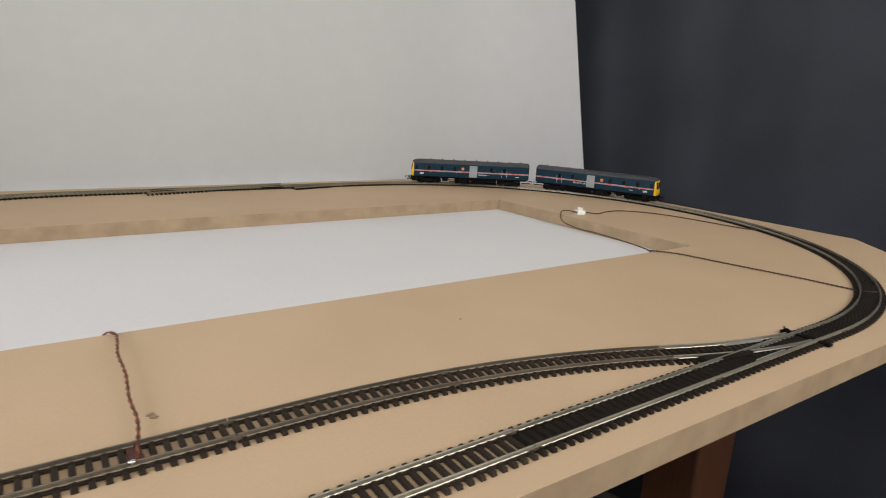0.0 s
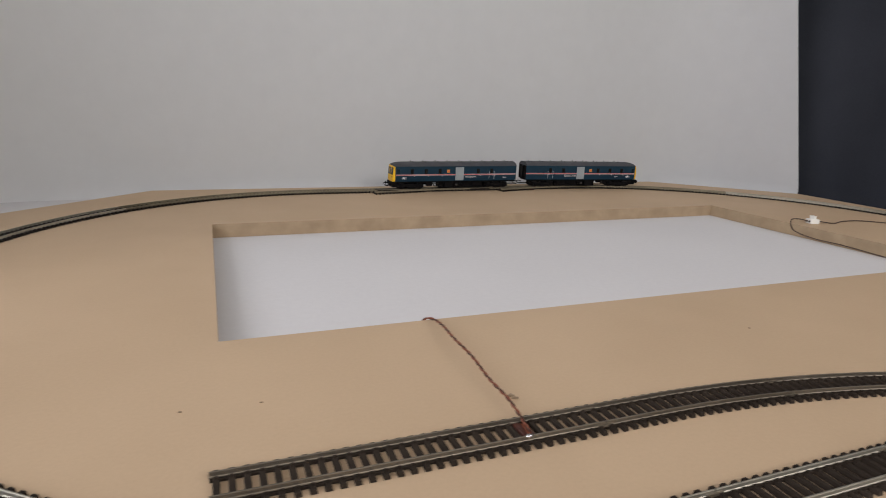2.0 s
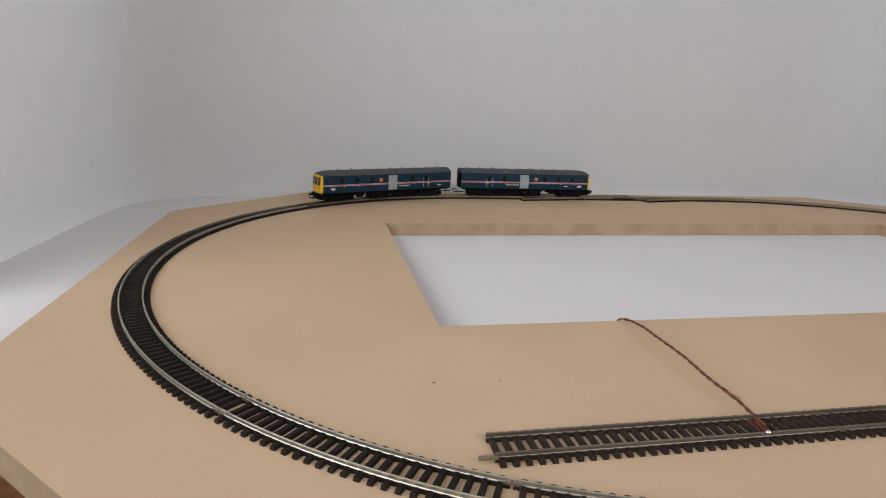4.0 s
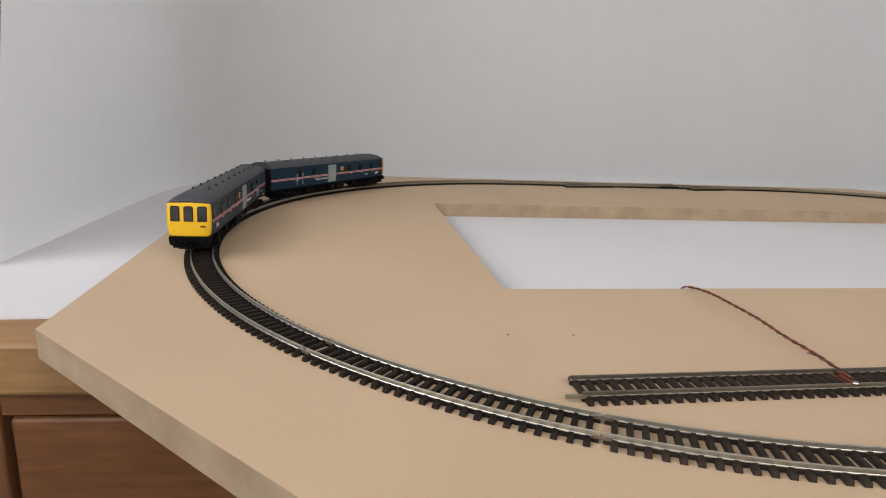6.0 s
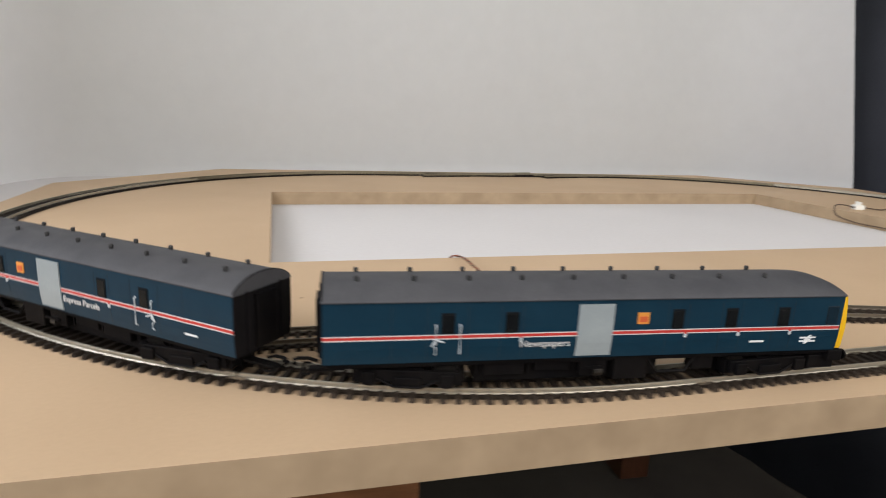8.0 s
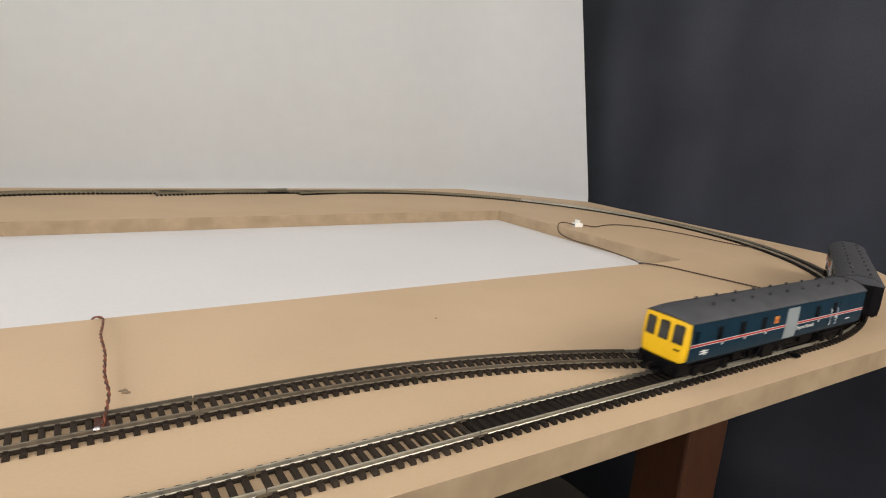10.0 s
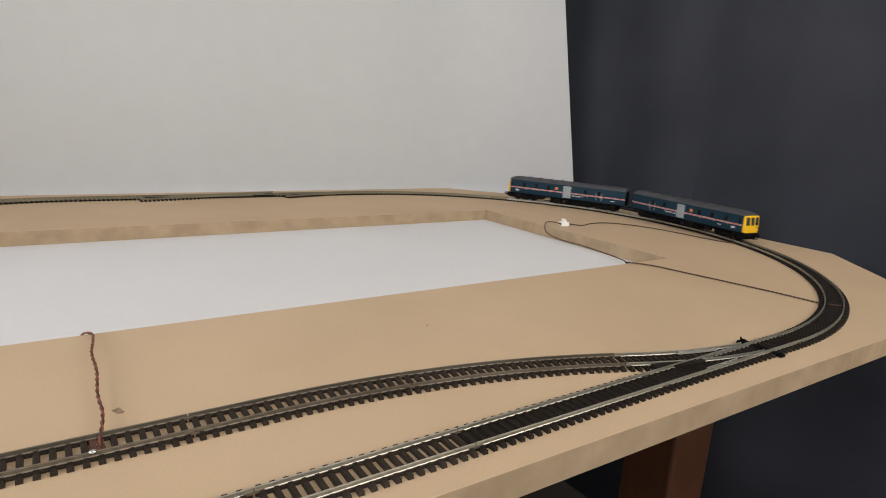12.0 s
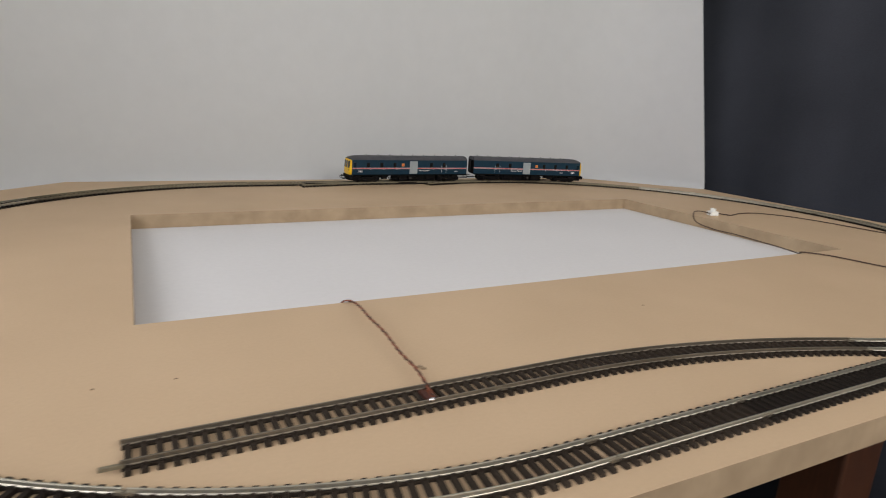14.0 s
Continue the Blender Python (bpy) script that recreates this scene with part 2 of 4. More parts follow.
# ---- the room round about ----
def room():
    x0, x1, y0, y1, z0, z1 = -1.32, 3.2, -2.1, 1.7, FLOOR_Z, FLOOR_Z + 2.4
    t = 0.12
    thing("floor", boxed(x0 - t, x1 + t, y0 - t, y1 + t, z0 - 0.1, z0), CARPET, "dark brown carpet on the floor of the room", "floor", kind="structure")
    thing("ceiling", boxed(x0 - t, x1 + t, y0 - t, y1 + t, z1, z1 + 0.1), ROOM, "plain pale painted ceiling of the room", "ceiling", kind="structure")
    thing("wall_north", boxed(x0, x1, y1, y1 + t, z0, z1), WALL, "pale green painted wall behind the backdrop", "wall", kind="structure")
    thing("wall_east", boxed(x1, x1 + t, y0 - t, y1 + t, z0, z1), ROOM, "plain pale painted wall of the room", "wall", kind="structure")
    # west and south walls, each with an assumed window opening out of view
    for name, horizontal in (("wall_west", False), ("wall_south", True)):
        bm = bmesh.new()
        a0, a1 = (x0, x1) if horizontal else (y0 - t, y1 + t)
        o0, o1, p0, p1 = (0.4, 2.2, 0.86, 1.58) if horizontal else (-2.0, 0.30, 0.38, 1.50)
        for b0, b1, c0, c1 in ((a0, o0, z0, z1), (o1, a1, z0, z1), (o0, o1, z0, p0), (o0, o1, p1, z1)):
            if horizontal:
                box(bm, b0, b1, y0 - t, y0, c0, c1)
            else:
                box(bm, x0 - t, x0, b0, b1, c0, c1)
        thing(name, bm, ROOM, "plain pale painted wall with an assumed, unseen window opening", "wall", kind="structure")


room()


# ---- oak sideboard under the layout ----
def sideboard():
    top = root("sideboard", "oiled oak sideboard with drawer front and square legs under the board", "sideboard")
    x0, x1, yf, yb = -0.115, 1.208, 0.0, 0.86
    top.matrix_world = pose(-0.34, -0.045, 0, 0, 0, -2.9)
    zt = TABLE_Z
    part("tabletop", boxed(x0, x1, yf, yb, zt - 0.036, zt, bevel=0.003), OAK, top, "oak top with a rounded edge")
    part("plug", boxed(-0.09, -0.015, yf - 0.0015, yf + 0.004, zt - 0.026, zt - 0.012), OAK_DARK, top, "dark end grain of a through tenon")
    leg = 0.078
    for lx, ly in ((x0 + 0.01, yf + 0.008), (x1 - leg, yf + 0.008), (x0 + 0.01, yb - leg - 0.01), (x1 - leg, yb - leg - 0.01)):
        part("leg", boxed(lx, lx + leg, ly, ly + leg, FLOOR_Z, zt - (0.036 if lx > 0 else 0.60), bevel=0.004), OAK_SHADED, top)
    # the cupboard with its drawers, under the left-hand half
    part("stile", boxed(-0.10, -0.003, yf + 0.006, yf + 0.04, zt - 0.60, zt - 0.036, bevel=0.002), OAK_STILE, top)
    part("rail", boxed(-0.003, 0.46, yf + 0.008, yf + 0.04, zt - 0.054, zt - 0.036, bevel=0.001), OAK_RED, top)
    for k in range(3):
        z1 = zt - 0.057 - k * 0.18
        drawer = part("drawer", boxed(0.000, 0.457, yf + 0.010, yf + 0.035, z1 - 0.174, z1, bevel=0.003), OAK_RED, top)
        for sx in (0.25,):
            part("knob", cylinder(bmesh.new(), (sx, yf + 0.012, z1 - 0.12), (sx, yf - 0.012, z1 - 0.12), 0.012, 16, 0.016), OAK_DARK, drawer)
    part("carcass", boxed(-0.10, 0.46, yf + 0.04, yb - 0.02, zt - 0.60, zt - 0.036), OAK_SHADED, top)


sideboard()


# ---- paper sweep and backdrop ----
def backdrop_line():
    """The backdrop's foot: it wraps round the ends of the layout."""
    pts = [(-0.426, 0.126), (-0.422, 0.28), (-0.416, 0.46), (-0.404, 0.60), (-0.362, 0.682), (-0.29, 0.716), (-0.18, 0.730), (0.0, 0.735), (0.30, 0.738),
           (0.60, 0.738), (0.85, 0.734), (1.0, 0.712), (1.10, 0.64), (1.170, 0.520), (1.184, 0.492)]
    return spline([(x, y, 0) for x, y in pts], 8)


def backdrop():
    line = backdrop_line()
    bm = bmesh.new()
    heights = [TABLE_Z + 0.0014 + h for h in (0.0, 0.002, 0.006, 0.012, 0.020, 0.032, 0.06)] + [TABLE_Z + 0.1 + 0.1 * k for k in range(9)]
    run = [0.0]
    for p, q in zip(line, line[1:]):
        run.append(run[-1] + (q - p).length)

    def on_line(u):
        k = max(i for i in range(len(run) - 1) if run[i] <= u or i == 0)
        return line[k].lerp(line[k + 1], (u - run[k]) / (run[k + 1] - run[k]))
    rows = []
    for k in range(len(line)):
        row = []
        for z in heights:
            h = z - TABLE_Z
            u0, u1 = 0.30 * h - 0.10 * h * h, run[-1] - 0.165 * h          # both ends lean inwards
            f = run[k] / run[-1]
            p = on_line(u0 + (u1 - u0) * f)
            ends = min(1.0, 6 * f, 6 * (1 - f))
            wave = 0.007 * ends * noise.noise((p.x * 3, p.y * 3, z * 3))
            to_mid = (Vector((0.40, 0.25, 0)) - p).normalized()
            foot = 0.026 * min(1.0, max(0.0, 5 * (f - 0.26))) * max(0.0, 1 - (h - 0.002) / 0.034) ** 3
            row.append((p + Vector((0.3 * wave, wave, 0)) + to_mid * foot, z))
        rows.append(row)
    grid = [[bm.verts.new((p.x, p.y, z)) for p, z in r] for r in rows]
    for a, b in zip(grid, grid[1:]):
        for k in range(len(heights) - 1):
            bm.faces.new((a[k], b[k], b[k + 1], a[k + 1]))
    ob = thing("backdrop", bm, BACKDROP, "white paper backdrop bent upright round the back of the layout", "backdrop", smooth=True)
    # flat sheet on the sideboard, under the board
    out = [(q - p).normalized() for p, q in zip(line, line[1:] + [2 * line[-1] - line[-2]])]
    edge = [(p.x - 0.02 * d.y, p.y + 0.02 * d.x) for p, d in list(zip(line, out))[::4] if p.x < 0.86]
    outline = [(-0.445, -0.002), (0.86, -0.006), (0.86, 0.750)] + edge[::-1]
    thing("paper_sheet", prism(outline, TABLE_Z + 0.0002, TABLE_Z + 0.0018), PAPER, "white card sheet lying flat on the oak sideboard", "paper")


backdrop()


def curtain():
    bm = bmesh.new()
    a, b = Vector((1.17, 1.05)), Vector((1.38, -0.65))
    d = (b - a).normalized()
    n = Vector((-d.y, d.x))
    rows = []
    for i in range(161):
        u = i / 160 * (b - a).length
        wave = 0.012 * noise.noise((u * 4.2, 3.1, 0)) + 0.006 * noise.noise((u * 11, 7.7, 0)) + 0.0022 * math.sin(u * 31 + 3 * math.sin(u * 3))
        p = a + d * u + n * wave
        rows.append([bm.verts.new((p.x + n.x * 0.02 * k, p.y + n.y * 0.02 * k, FLOOR_Z + 0.01 + 2.3 * k / 8)) for k in range(9)])
    for r, s in zip(rows, rows[1:]):
        for k in range(8):
            bm.faces.new((r[k], s[k], s[k + 1], r[k + 1]))
    ob = thing("curtain", bm, CURTAIN, "black cloth curtain with soft vertical folds hanging behind the board", "curtain", smooth=True)
    mod = ob.modifiers.new("thickness", "SOLIDIFY")
    mod.thickness = 0.002


curtain()


def far_left():
    bm = bmesh.new()
    rows = []
    for i in range(61):
        x = -1.27 + 0.72 * i / 60
        y = 0.775 + 0.012 * noise.noise((x * 9, 1.0, 0)) + 0.004 * math.sin(x * 40)
        rows.append([bm.verts.new((x, y, FLOOR_Z + 0.01 + (0.045 - FLOOR_Z) * k / 6)) for k in range(7)])
    for r, q in zip(rows, rows[1:]):
        for k in range(6):
            bm.faces.new((r[k], q[k], q[k + 1], r[k + 1]))
    ob = thing("table_cover", bm, CURTAIN, "black cloth hanging down over a side table", "cloth", smooth=True)
    ob.modifiers.new("thickness", "SOLIDIFY").thickness = 0.002
    thing("side_table", boxed(-1.27, -0.55, 0.81, 1.30, FLOOR_Z, 0.052, bevel=0.004), OAK_SHADED, "side table behind the black cloth", "table")
    case = root("equipment_case", "dark grey-brown equipment case standing on the side table", "case", at=(-0.90, 0.97, 0.0525))
    part("body", boxed(-0.26, 0.26, -0.14, 0.14, 0.0, 0.134, bevel=0.008), CASE, case)
    part("lid", boxed(-0.262, 0.262, -0.142, 0.142, 0.094, 0.138, bevel=0.006), CASE, case)
    for x0, x1, z0, z1 in ((0.040, 0.090, 0.045, 0.062), (0.035, 0.082, 0.015, 0.042)):
        part("label", boxed(x0, x1, -0.1425, -0.139, z0, z1), LABEL_GREY, case, "pale grey label")
    part("catch", boxed(0.19, 0.215, -0.147, -0.138, 0.035, 0.043), STEEL, case, "metal catch")


far_left()

# ---- the baseboard with its opening ----
OUTLINE = [(-0.100, -0.2740), (0.955, -0.2935), (1.165, -0.077), (1.165, 0.480), (0.945, 0.690), (-0.092, 0.690), (-0.299, 0.476), (-0.298, -0.072)]
HOLE = [(0.001, 0.001), (0.850, 0.0), (0.840, 0.396), (0.0, 0.396)]


def baseboard():
    bm = bmesh.new()
    zs = (-BOARD_T, 0.0)
    rim = {z: [bm.verts.new((x, y, z)) for x, y in OUTLINE] for z in zs}
    hole = {z: [bm.verts.new((x, y, z)) for x, y in HOLE] for z in zs}
    for z in zs:
        o, h = rim[z], hole[z]
        for f in ((o[0], o[1], h[1], h[0]), (o[1], o[2], h[1]), (o[2], o[3], h[2], h[1]), (o[3], o[4], h[2]),
                  (o[4], o[5], h[3], h[2]), (o[5], o[6], h[3]), (o[6], o[7], h[0], h[3]), (o[7], o[0], h[0])):
            bm.faces.new(f)
    for ring in (rim, hole):
        n = len(ring[0.0])
        for k in range(n):
            bm.faces.new((ring[zs[0]][k], ring[zs[0]][(k + 1) % n], ring[0.0][(k + 1) % n], ring[0.0][k])).material_index = 1
    edges = [e for e in bm.edges if len({round(f.normal.z) for f in e.link_faces}) > 0 and
             {f.material_index for f in e.link_faces} == {0, 1}]
    bmesh.ops.bevel(bm, geom=edges, offset=0.00006, segments=1, affect="EDGES", profile=0.5)
    ob = thing("baseboard", bm, MDF, "tan fibreboard baseboard with cut corners and a rectangular opening", "baseboard")
    ob.data.materials.append(MDF_EDGE)


baseboard()


# ---- track ----
def on_loop(s):
    """Place and heading on the oval, s metres from the start of the back straight, running to the left along the back."""
    s %= LOOP
    if s < STRAIGHT:
        return Vector((CRX - s, CY + R, 0)), math.pi
    s -= STRAIGHT
    if s < HALF:
        a = math.pi / 2 + s / R
        return Vector((CLX + R * math.cos(a), CY + R * math.sin(a), 0)), a + math.pi / 2
    s -= HALF
    if s < STRAIGHT:
        return Vector((CLX + s, front_y(CLX + s), 0)), SLOPE
    s -= STRAIGHT
    a = -math.pi / 2 + s / RR
    return Vector((CRX + RR * math.cos(a), CYR + RR * math.sin(a), 0)), a + math.pi / 2


def front_y(x):
    return CY - R + math.tan(SLOPE) * (x - CLX)


SIDING_Y, TURN_X, SIDING_X = -0.1685, 0.660, 0.235
R1 = 0.438
SWING = 2 * math.atan2(SIDING_Y - front_y(TURN_X), TURN_X - SIDING_X)
R2 = (TURN_X - SIDING_X) / math.sin(SWING) - R1
SIDING_END = -0.006
HEEL_X = 0.482


def on_siding(s):
    """Place and heading on the siding, s metres from the blades of the front turnout, running to the left."""
    y0 = front_y(TURN_X)
    if s < R1 * SWING:
        a = s / R1
        return Vector((TURN_X - R1 * math.sin(a), y0 + R1 * (1 - math.cos(a)), 0)), math.pi - a
    s -= R1 * SWING
    if s < R2 * SWING:
        a = SWING - s / R2
        return Vector((SIDING_X + R2 * math.sin(a), SIDING_Y - R2 * (1 - math.cos(a)), 0)), math.pi - a
    s -= R2 * SWING
    return Vector((SIDING_X - s, SIDING_Y, 0)), math.pi


SIDING_LEN = (R1 + R2) * SWING + SIDING_X - SIDING_END


def sleeper_mesh(mat):
    bm = bmesh.new()
    w, l, h = 0.00160, 0.0142, 0.0024
    low = [bm.verts.new((x, y, 0.0002)) for x, y in ((-w, -l), (w, -l), (w, l), (-w, l))]
    c = 0.0003
    high = [bm.verts.new((x, y, h)) for x, y in ((-w + c, -l + c), (w - c, -l + c), (w - c, l - c), (-w + c, l - c))]
    bm.faces.new(high), bm.faces.new(low[::-1])
    for k in range(4):
        bm.faces.new((low[k], low[(k + 1) % 4], high[(k + 1) % 4], high[k]))
    for y in (-0.0088, 0.0088):
        for o in (-0.0016, 0.0016):
            box(bm, -0.0010, 0.0010, y + o - 0.0006, y + o + 0.0006, h, h + 0.0009)
    return mesh("sleeper", bm, mat)


SLEEPER_MESH, SLEEPER_MESH_BROWN = sleeper_mesh(SLEEPER), sleeper_mesh(SLEEPER_BROWN)


def rail_profile(bm, places, offset, top=RAIL_Z, bottom=0.0024, head=0.00047, foot=0.00058):
    """A rail of I section along the places (point, heading), offset to the left."""
    section = [(-foot, bottom), (foot, bottom), (foot * 0.9, bottom + 0.0004), (0.00028, bottom + 0.0007), (0.00028, top - 0.0011), (head, top - 0.0009),
               (head, top - 0.00012), (head * 0.7, top), (-head * 0.7, top), (-head, top - 0.00012), (-head, top - 0.0009), (-0.00028, top - 0.0011),
               (-0.00028, bottom + 0.0007), (-foot * 0.9, bottom + 0.0004)]
    rings = []
    for p, a in places:
        left = Vector((-math.sin(a), math.cos(a), 0))
        rings.append([bm.verts.new(p + left * (offset + y) + Vector((0, 0, z))) for y, z in section])
    n = len(section)
    for a, b in zip(rings, rings[1:]):
        for k in range(n):
            bm.faces.new((a[k], a[(k + 1) % n], b[(k + 1) % n], b[k]))
    bm.faces.new(rings[0]), bm.faces.new(rings[-1])
    return bm


def strip(bm, places, o0, o1, z0, z1):
    rings = []
    for p, a in places:
        left = Vector((-math.sin(a), math.cos(a), 0))
        rings.append([bm.verts.new(p + left * o + Vector((0, 0, z))) for o, z in ((o0, z0), (o1, z0), (o1, z1), (o0, z1))])
    for a, b in zip(rings, rings[1:]):
        for k in range(4):
            bm.faces.new((a[k], a[(k + 1) % 4], b[(k + 1) % 4], b[k]))
    bm.faces.new(rings[0]), bm.faces.new(rings[-1])
    return bm


def track_piece(path, s0, s1, label, rail_mat=RAIL, step=0.012, curved=True, name="track_section", rails=(1, -1), skip=None, joiners=True, end=PITCH / 2):
    top = root(name, label, "railway track", "track pieces of the layout")
    n = max(1, round((s1 - s0) / step)) if curved else 1
    places = [path(s0 + 0.0004 + (s1 - s0 - 0.0008) * k / n) for k in range(n + 1)]
    for side in rails:
        part("rail", rail_profile(bmesh.new(), places, side * (GAUGE / 2 + 0.0004)), rail_mat, top, "tarnished metal rail")
    bm = bmesh.new()
    inner = [path(s0 + 0.0006 + (s1 - s0 - 0.0012) * k / n) for k in range(n + 1)]
    for side in rails:
        strip(bm, inner, side * 0.0086 - 0.0009, side * 0.0086 + 0.0009, 0.0002, 0.0018)
    part("sleeper_web", bm, SLEEPER_BROWN if rail_mat in (RAIL_DULL, RAIL_MID) else SLEEPER, top)
    count = max(2, round((s1 - s0 - 2 * end) / PITCH) + 1)
    for k in range(count):
        s = s0 + end + (s1 - s0 - 2 * end) * k / (count - 1)
        p, a = path(s)
        if skip and skip(p):
            continue
        ob = new("sleeper", SLEEPER_MESH_BROWN if rail_mat in (RAIL_DULL, RAIL_MID) else SLEEPER_MESH)
        ob.parent = top
        ob.matrix_local = Matrix.Translation(p) @ Matrix.Rotation(a, 4, "Z")
    if joiners:
        for side in rails:
            bm = bmesh.new()
            ends = [path(s0 - 0.0045 + 0.009 * k / 3) for k in range(4)]
            strip(bm, ends, side * 0.00865 - 0.0011, side * 0.00865 + 0.0011, 0.0022, 0.0035)
            part("rail_joiner", bm, RAIL_DULL, top, "folded metal rail joiner")
    return top


def main_line():
    # left half circle; one joint near the siding's end leaves a gap between the sleepers
    joint = STRAIGHT + HALF * 0.856
    cuts = [STRAIGHT, STRAIGHT + HALF * 0.24, STRAIGHT + HALF * 0.49, STRAIGHT + HALF * 0.74]
    for a, b in zip(cuts, cuts[1:]):
        track_piece(on_loop, a, b, "curved model railway track with dark sleepers and worn rails", RAIL_OLD if a == STRAIGHT else RAIL)
    track_piece(on_loop, cuts[-1], joint - 0.0003, "curved model railway track with dark sleepers and bright worn rails", end=0.0052)
    front = STRAIGHT + HALF
    track_piece(on_loop, joint + 0.0003, front + 0.02, "curved model railway track with brown sleepers and dull rails", RAIL_MID, end=0.0052)
    for k in range(4):
        s = 2 * STRAIGHT + HALF + math.pi * RR * k / 4
        track_piece(on_loop, s, s + math.pi * RR / 4, "curved model railway track with black sleepers fixed to the board", RAIL_OLD if k == 3 else RAIL)
    track_piece(on_loop, front + 0.02, front + (0.317 - CLX), "straight model railway track with dark brown sleepers", RAIL_MID, curved=False)
    dark = track_piece(on_loop, front + (0.317 - CLX), front + (HEEL_X - CLX), "straight model railway track with black sleepers on a dark bed", RAIL, curved=False)
    places = [on_loop(front + (x - CLX)) for x in (0.3175, HEEL_X - 0.0005)]
    part("track_bed", strip(bmesh.new(), places, -0.0080, 0.0080, 0.0002, 0.0012), SLEEPER, dark)
    # back straight: crossing, turnout, plain ends
    track_piece(on_loop, 0.0, CRX - 0.668, "short straight model railway track along the back", RAIL_OLD, curved=False)
    track_piece(on_loop, CRX - 0.268, STRAIGHT, "short straight model railway track along the back", RAIL_OLD, curved=False)


def front_turnout():
    s0 = STRAIGHT + HALF + HEEL_X - CLX
    s1 = STRAIGHT + HALF + STRAIGHT
    top = track_piece(on_loop, s0, s1, "turnout with bright rails and black sleepers leading to the siding", RAIL, curved=False, name="turnout")
    heel = TURN_X - HEEL_X
    n = 16
    half = GAUGE / 2 + 0.0004
    # outer branch rail, then the inner one from the crossing nose to the heel, and the two blades
    part("rail", rail_profile(bmesh.new(), [on_siding(0.05 + (heel - 0.05) * k / n) for k in range(n + 1)], -half), RAIL, top)
    part("rail", rail_profile(bmesh.new(), [on_siding(0.128 + (heel - 0.128) * k / n) for k in range(n + 1)], half), RAIL, top)
    part("blade", rail_profile(bmesh.new(), [on_siding(0.044 + 0.068 * k / n) for k in range(n + 1)], half, top=RAIL_Z - 0.0002), STEEL, top, "bright tapered switch blade")
    p0, p1 = Vector((0.616, front_y(0.616), 0)), Vector((0.542, front_y(0.542), 0))
    part("blade", rail_profile(bmesh.new(), [(p0, math.pi + SLOPE - 0.012), (p1, math.pi + SLOPE)], -half + 0.0013, top=RAIL_Z - 0.0002), STEEL, top, "bright tapered switch blade")
    for x0, x1, o in ((0.534, 0.574, -1), (0.538, 0.578, 1)):
        if o < 0:
            ends = [(Vector((x, front_y(x), 0)), SLOPE) for x in (x0, x1)]
            bm = strip(bmesh.new(), ends, -half + 0.0014, -half + 0.0024, 0.0026, RAIL_Z - 0.0002)
        else:
            ends = [on_siding(TURN_X - x) for x in (x0, (x0 + x1) / 2, x1)]
            bm = strip(bmesh.new(), ends, -half + 0.0014, -half + 0.0024, 0.0026, RAIL_Z - 0.0002)
        part("check_rail", bm, BRIGHT, top, "bright check rail")
    ends = [(Vector((x, (front_y(x) + on_siding(TURN_X - x)[0].y) / 2, 0)), SLOPE) for x in (0.500, 0.548)]
    part("crossing_nose", strip(bmesh.new(), ends, -0.0035, 0.0035, 0.0024, 0.0046), SLEEPER, top, "black plastic moulding round the crossing nose")
    # dark web that fills the turnout's bed between the sleepers
    mid = [(Vector((x, front_y(x) + 0.0012, 0)), SLOPE) for x in (HEEL_X + 0.002, 0.668)]
    part("turnout_bed", strip(bmesh.new(), mid, -0.0070, 0.0095, 0.0002, 0.0016), SLEEPER, top)
    for k in range(20):
        p, a = on_siding(0.058 + (heel - 0.0615) * k / 19)
        if p.y - front_y(p.x) < 0.005:
            continue
        ob = new("sleeper", SLEEPER_MESH)
        ob.parent = top
        ob.matrix_local = Matrix.Translation(p - Vector((0, 0, 0.0003))) @ Matrix.Rotation(a, 4, "Z")
    yt = front_y(0.624)
    part("tie_bar", boxed(0.621, 0.627, yt - 0.018, yt + 0.019, 0.0010, 0.0030), BLACK, top)
    bm = boxed(0.619, 0.629, yt + 0.0160, yt + 0.0195, 0.0002, 0.0030, bevel=0.0004)
    cylinder(bm, (0.624, yt + 0.018, 0.0028), (0.6228, yt + 0.0183, 0.0056), 0.0007, 8)
    part("point_lever", bm, BLACK, top, "small black point lever")


def siding():
    heel = TURN_X - HEEL_X + 0.0006
    cuts = [heel, heel + 0.168, heel + 0.30]
    for a, b in zip(cuts, cuts[1:]):
        track_piece(on_siding, a, b, "curved siding track with brown sleepers and dull rails", RAIL_DULL)
    last = track_piece(on_siding, cuts[-1], SIDING_LEN, "straight siding track with an open end on the board", RAIL_DULL)
    bm = strip(bmesh.new(), [on_siding(SIDING_LEN - 0.002), on_siding(SIDING_LEN + 0.008)], 0.0078, 0.0098, 0.0020, 0.0036)
    part("rail_joiner", bm, RAIL_OLD, last, "bent metal rail joiner on the open end")


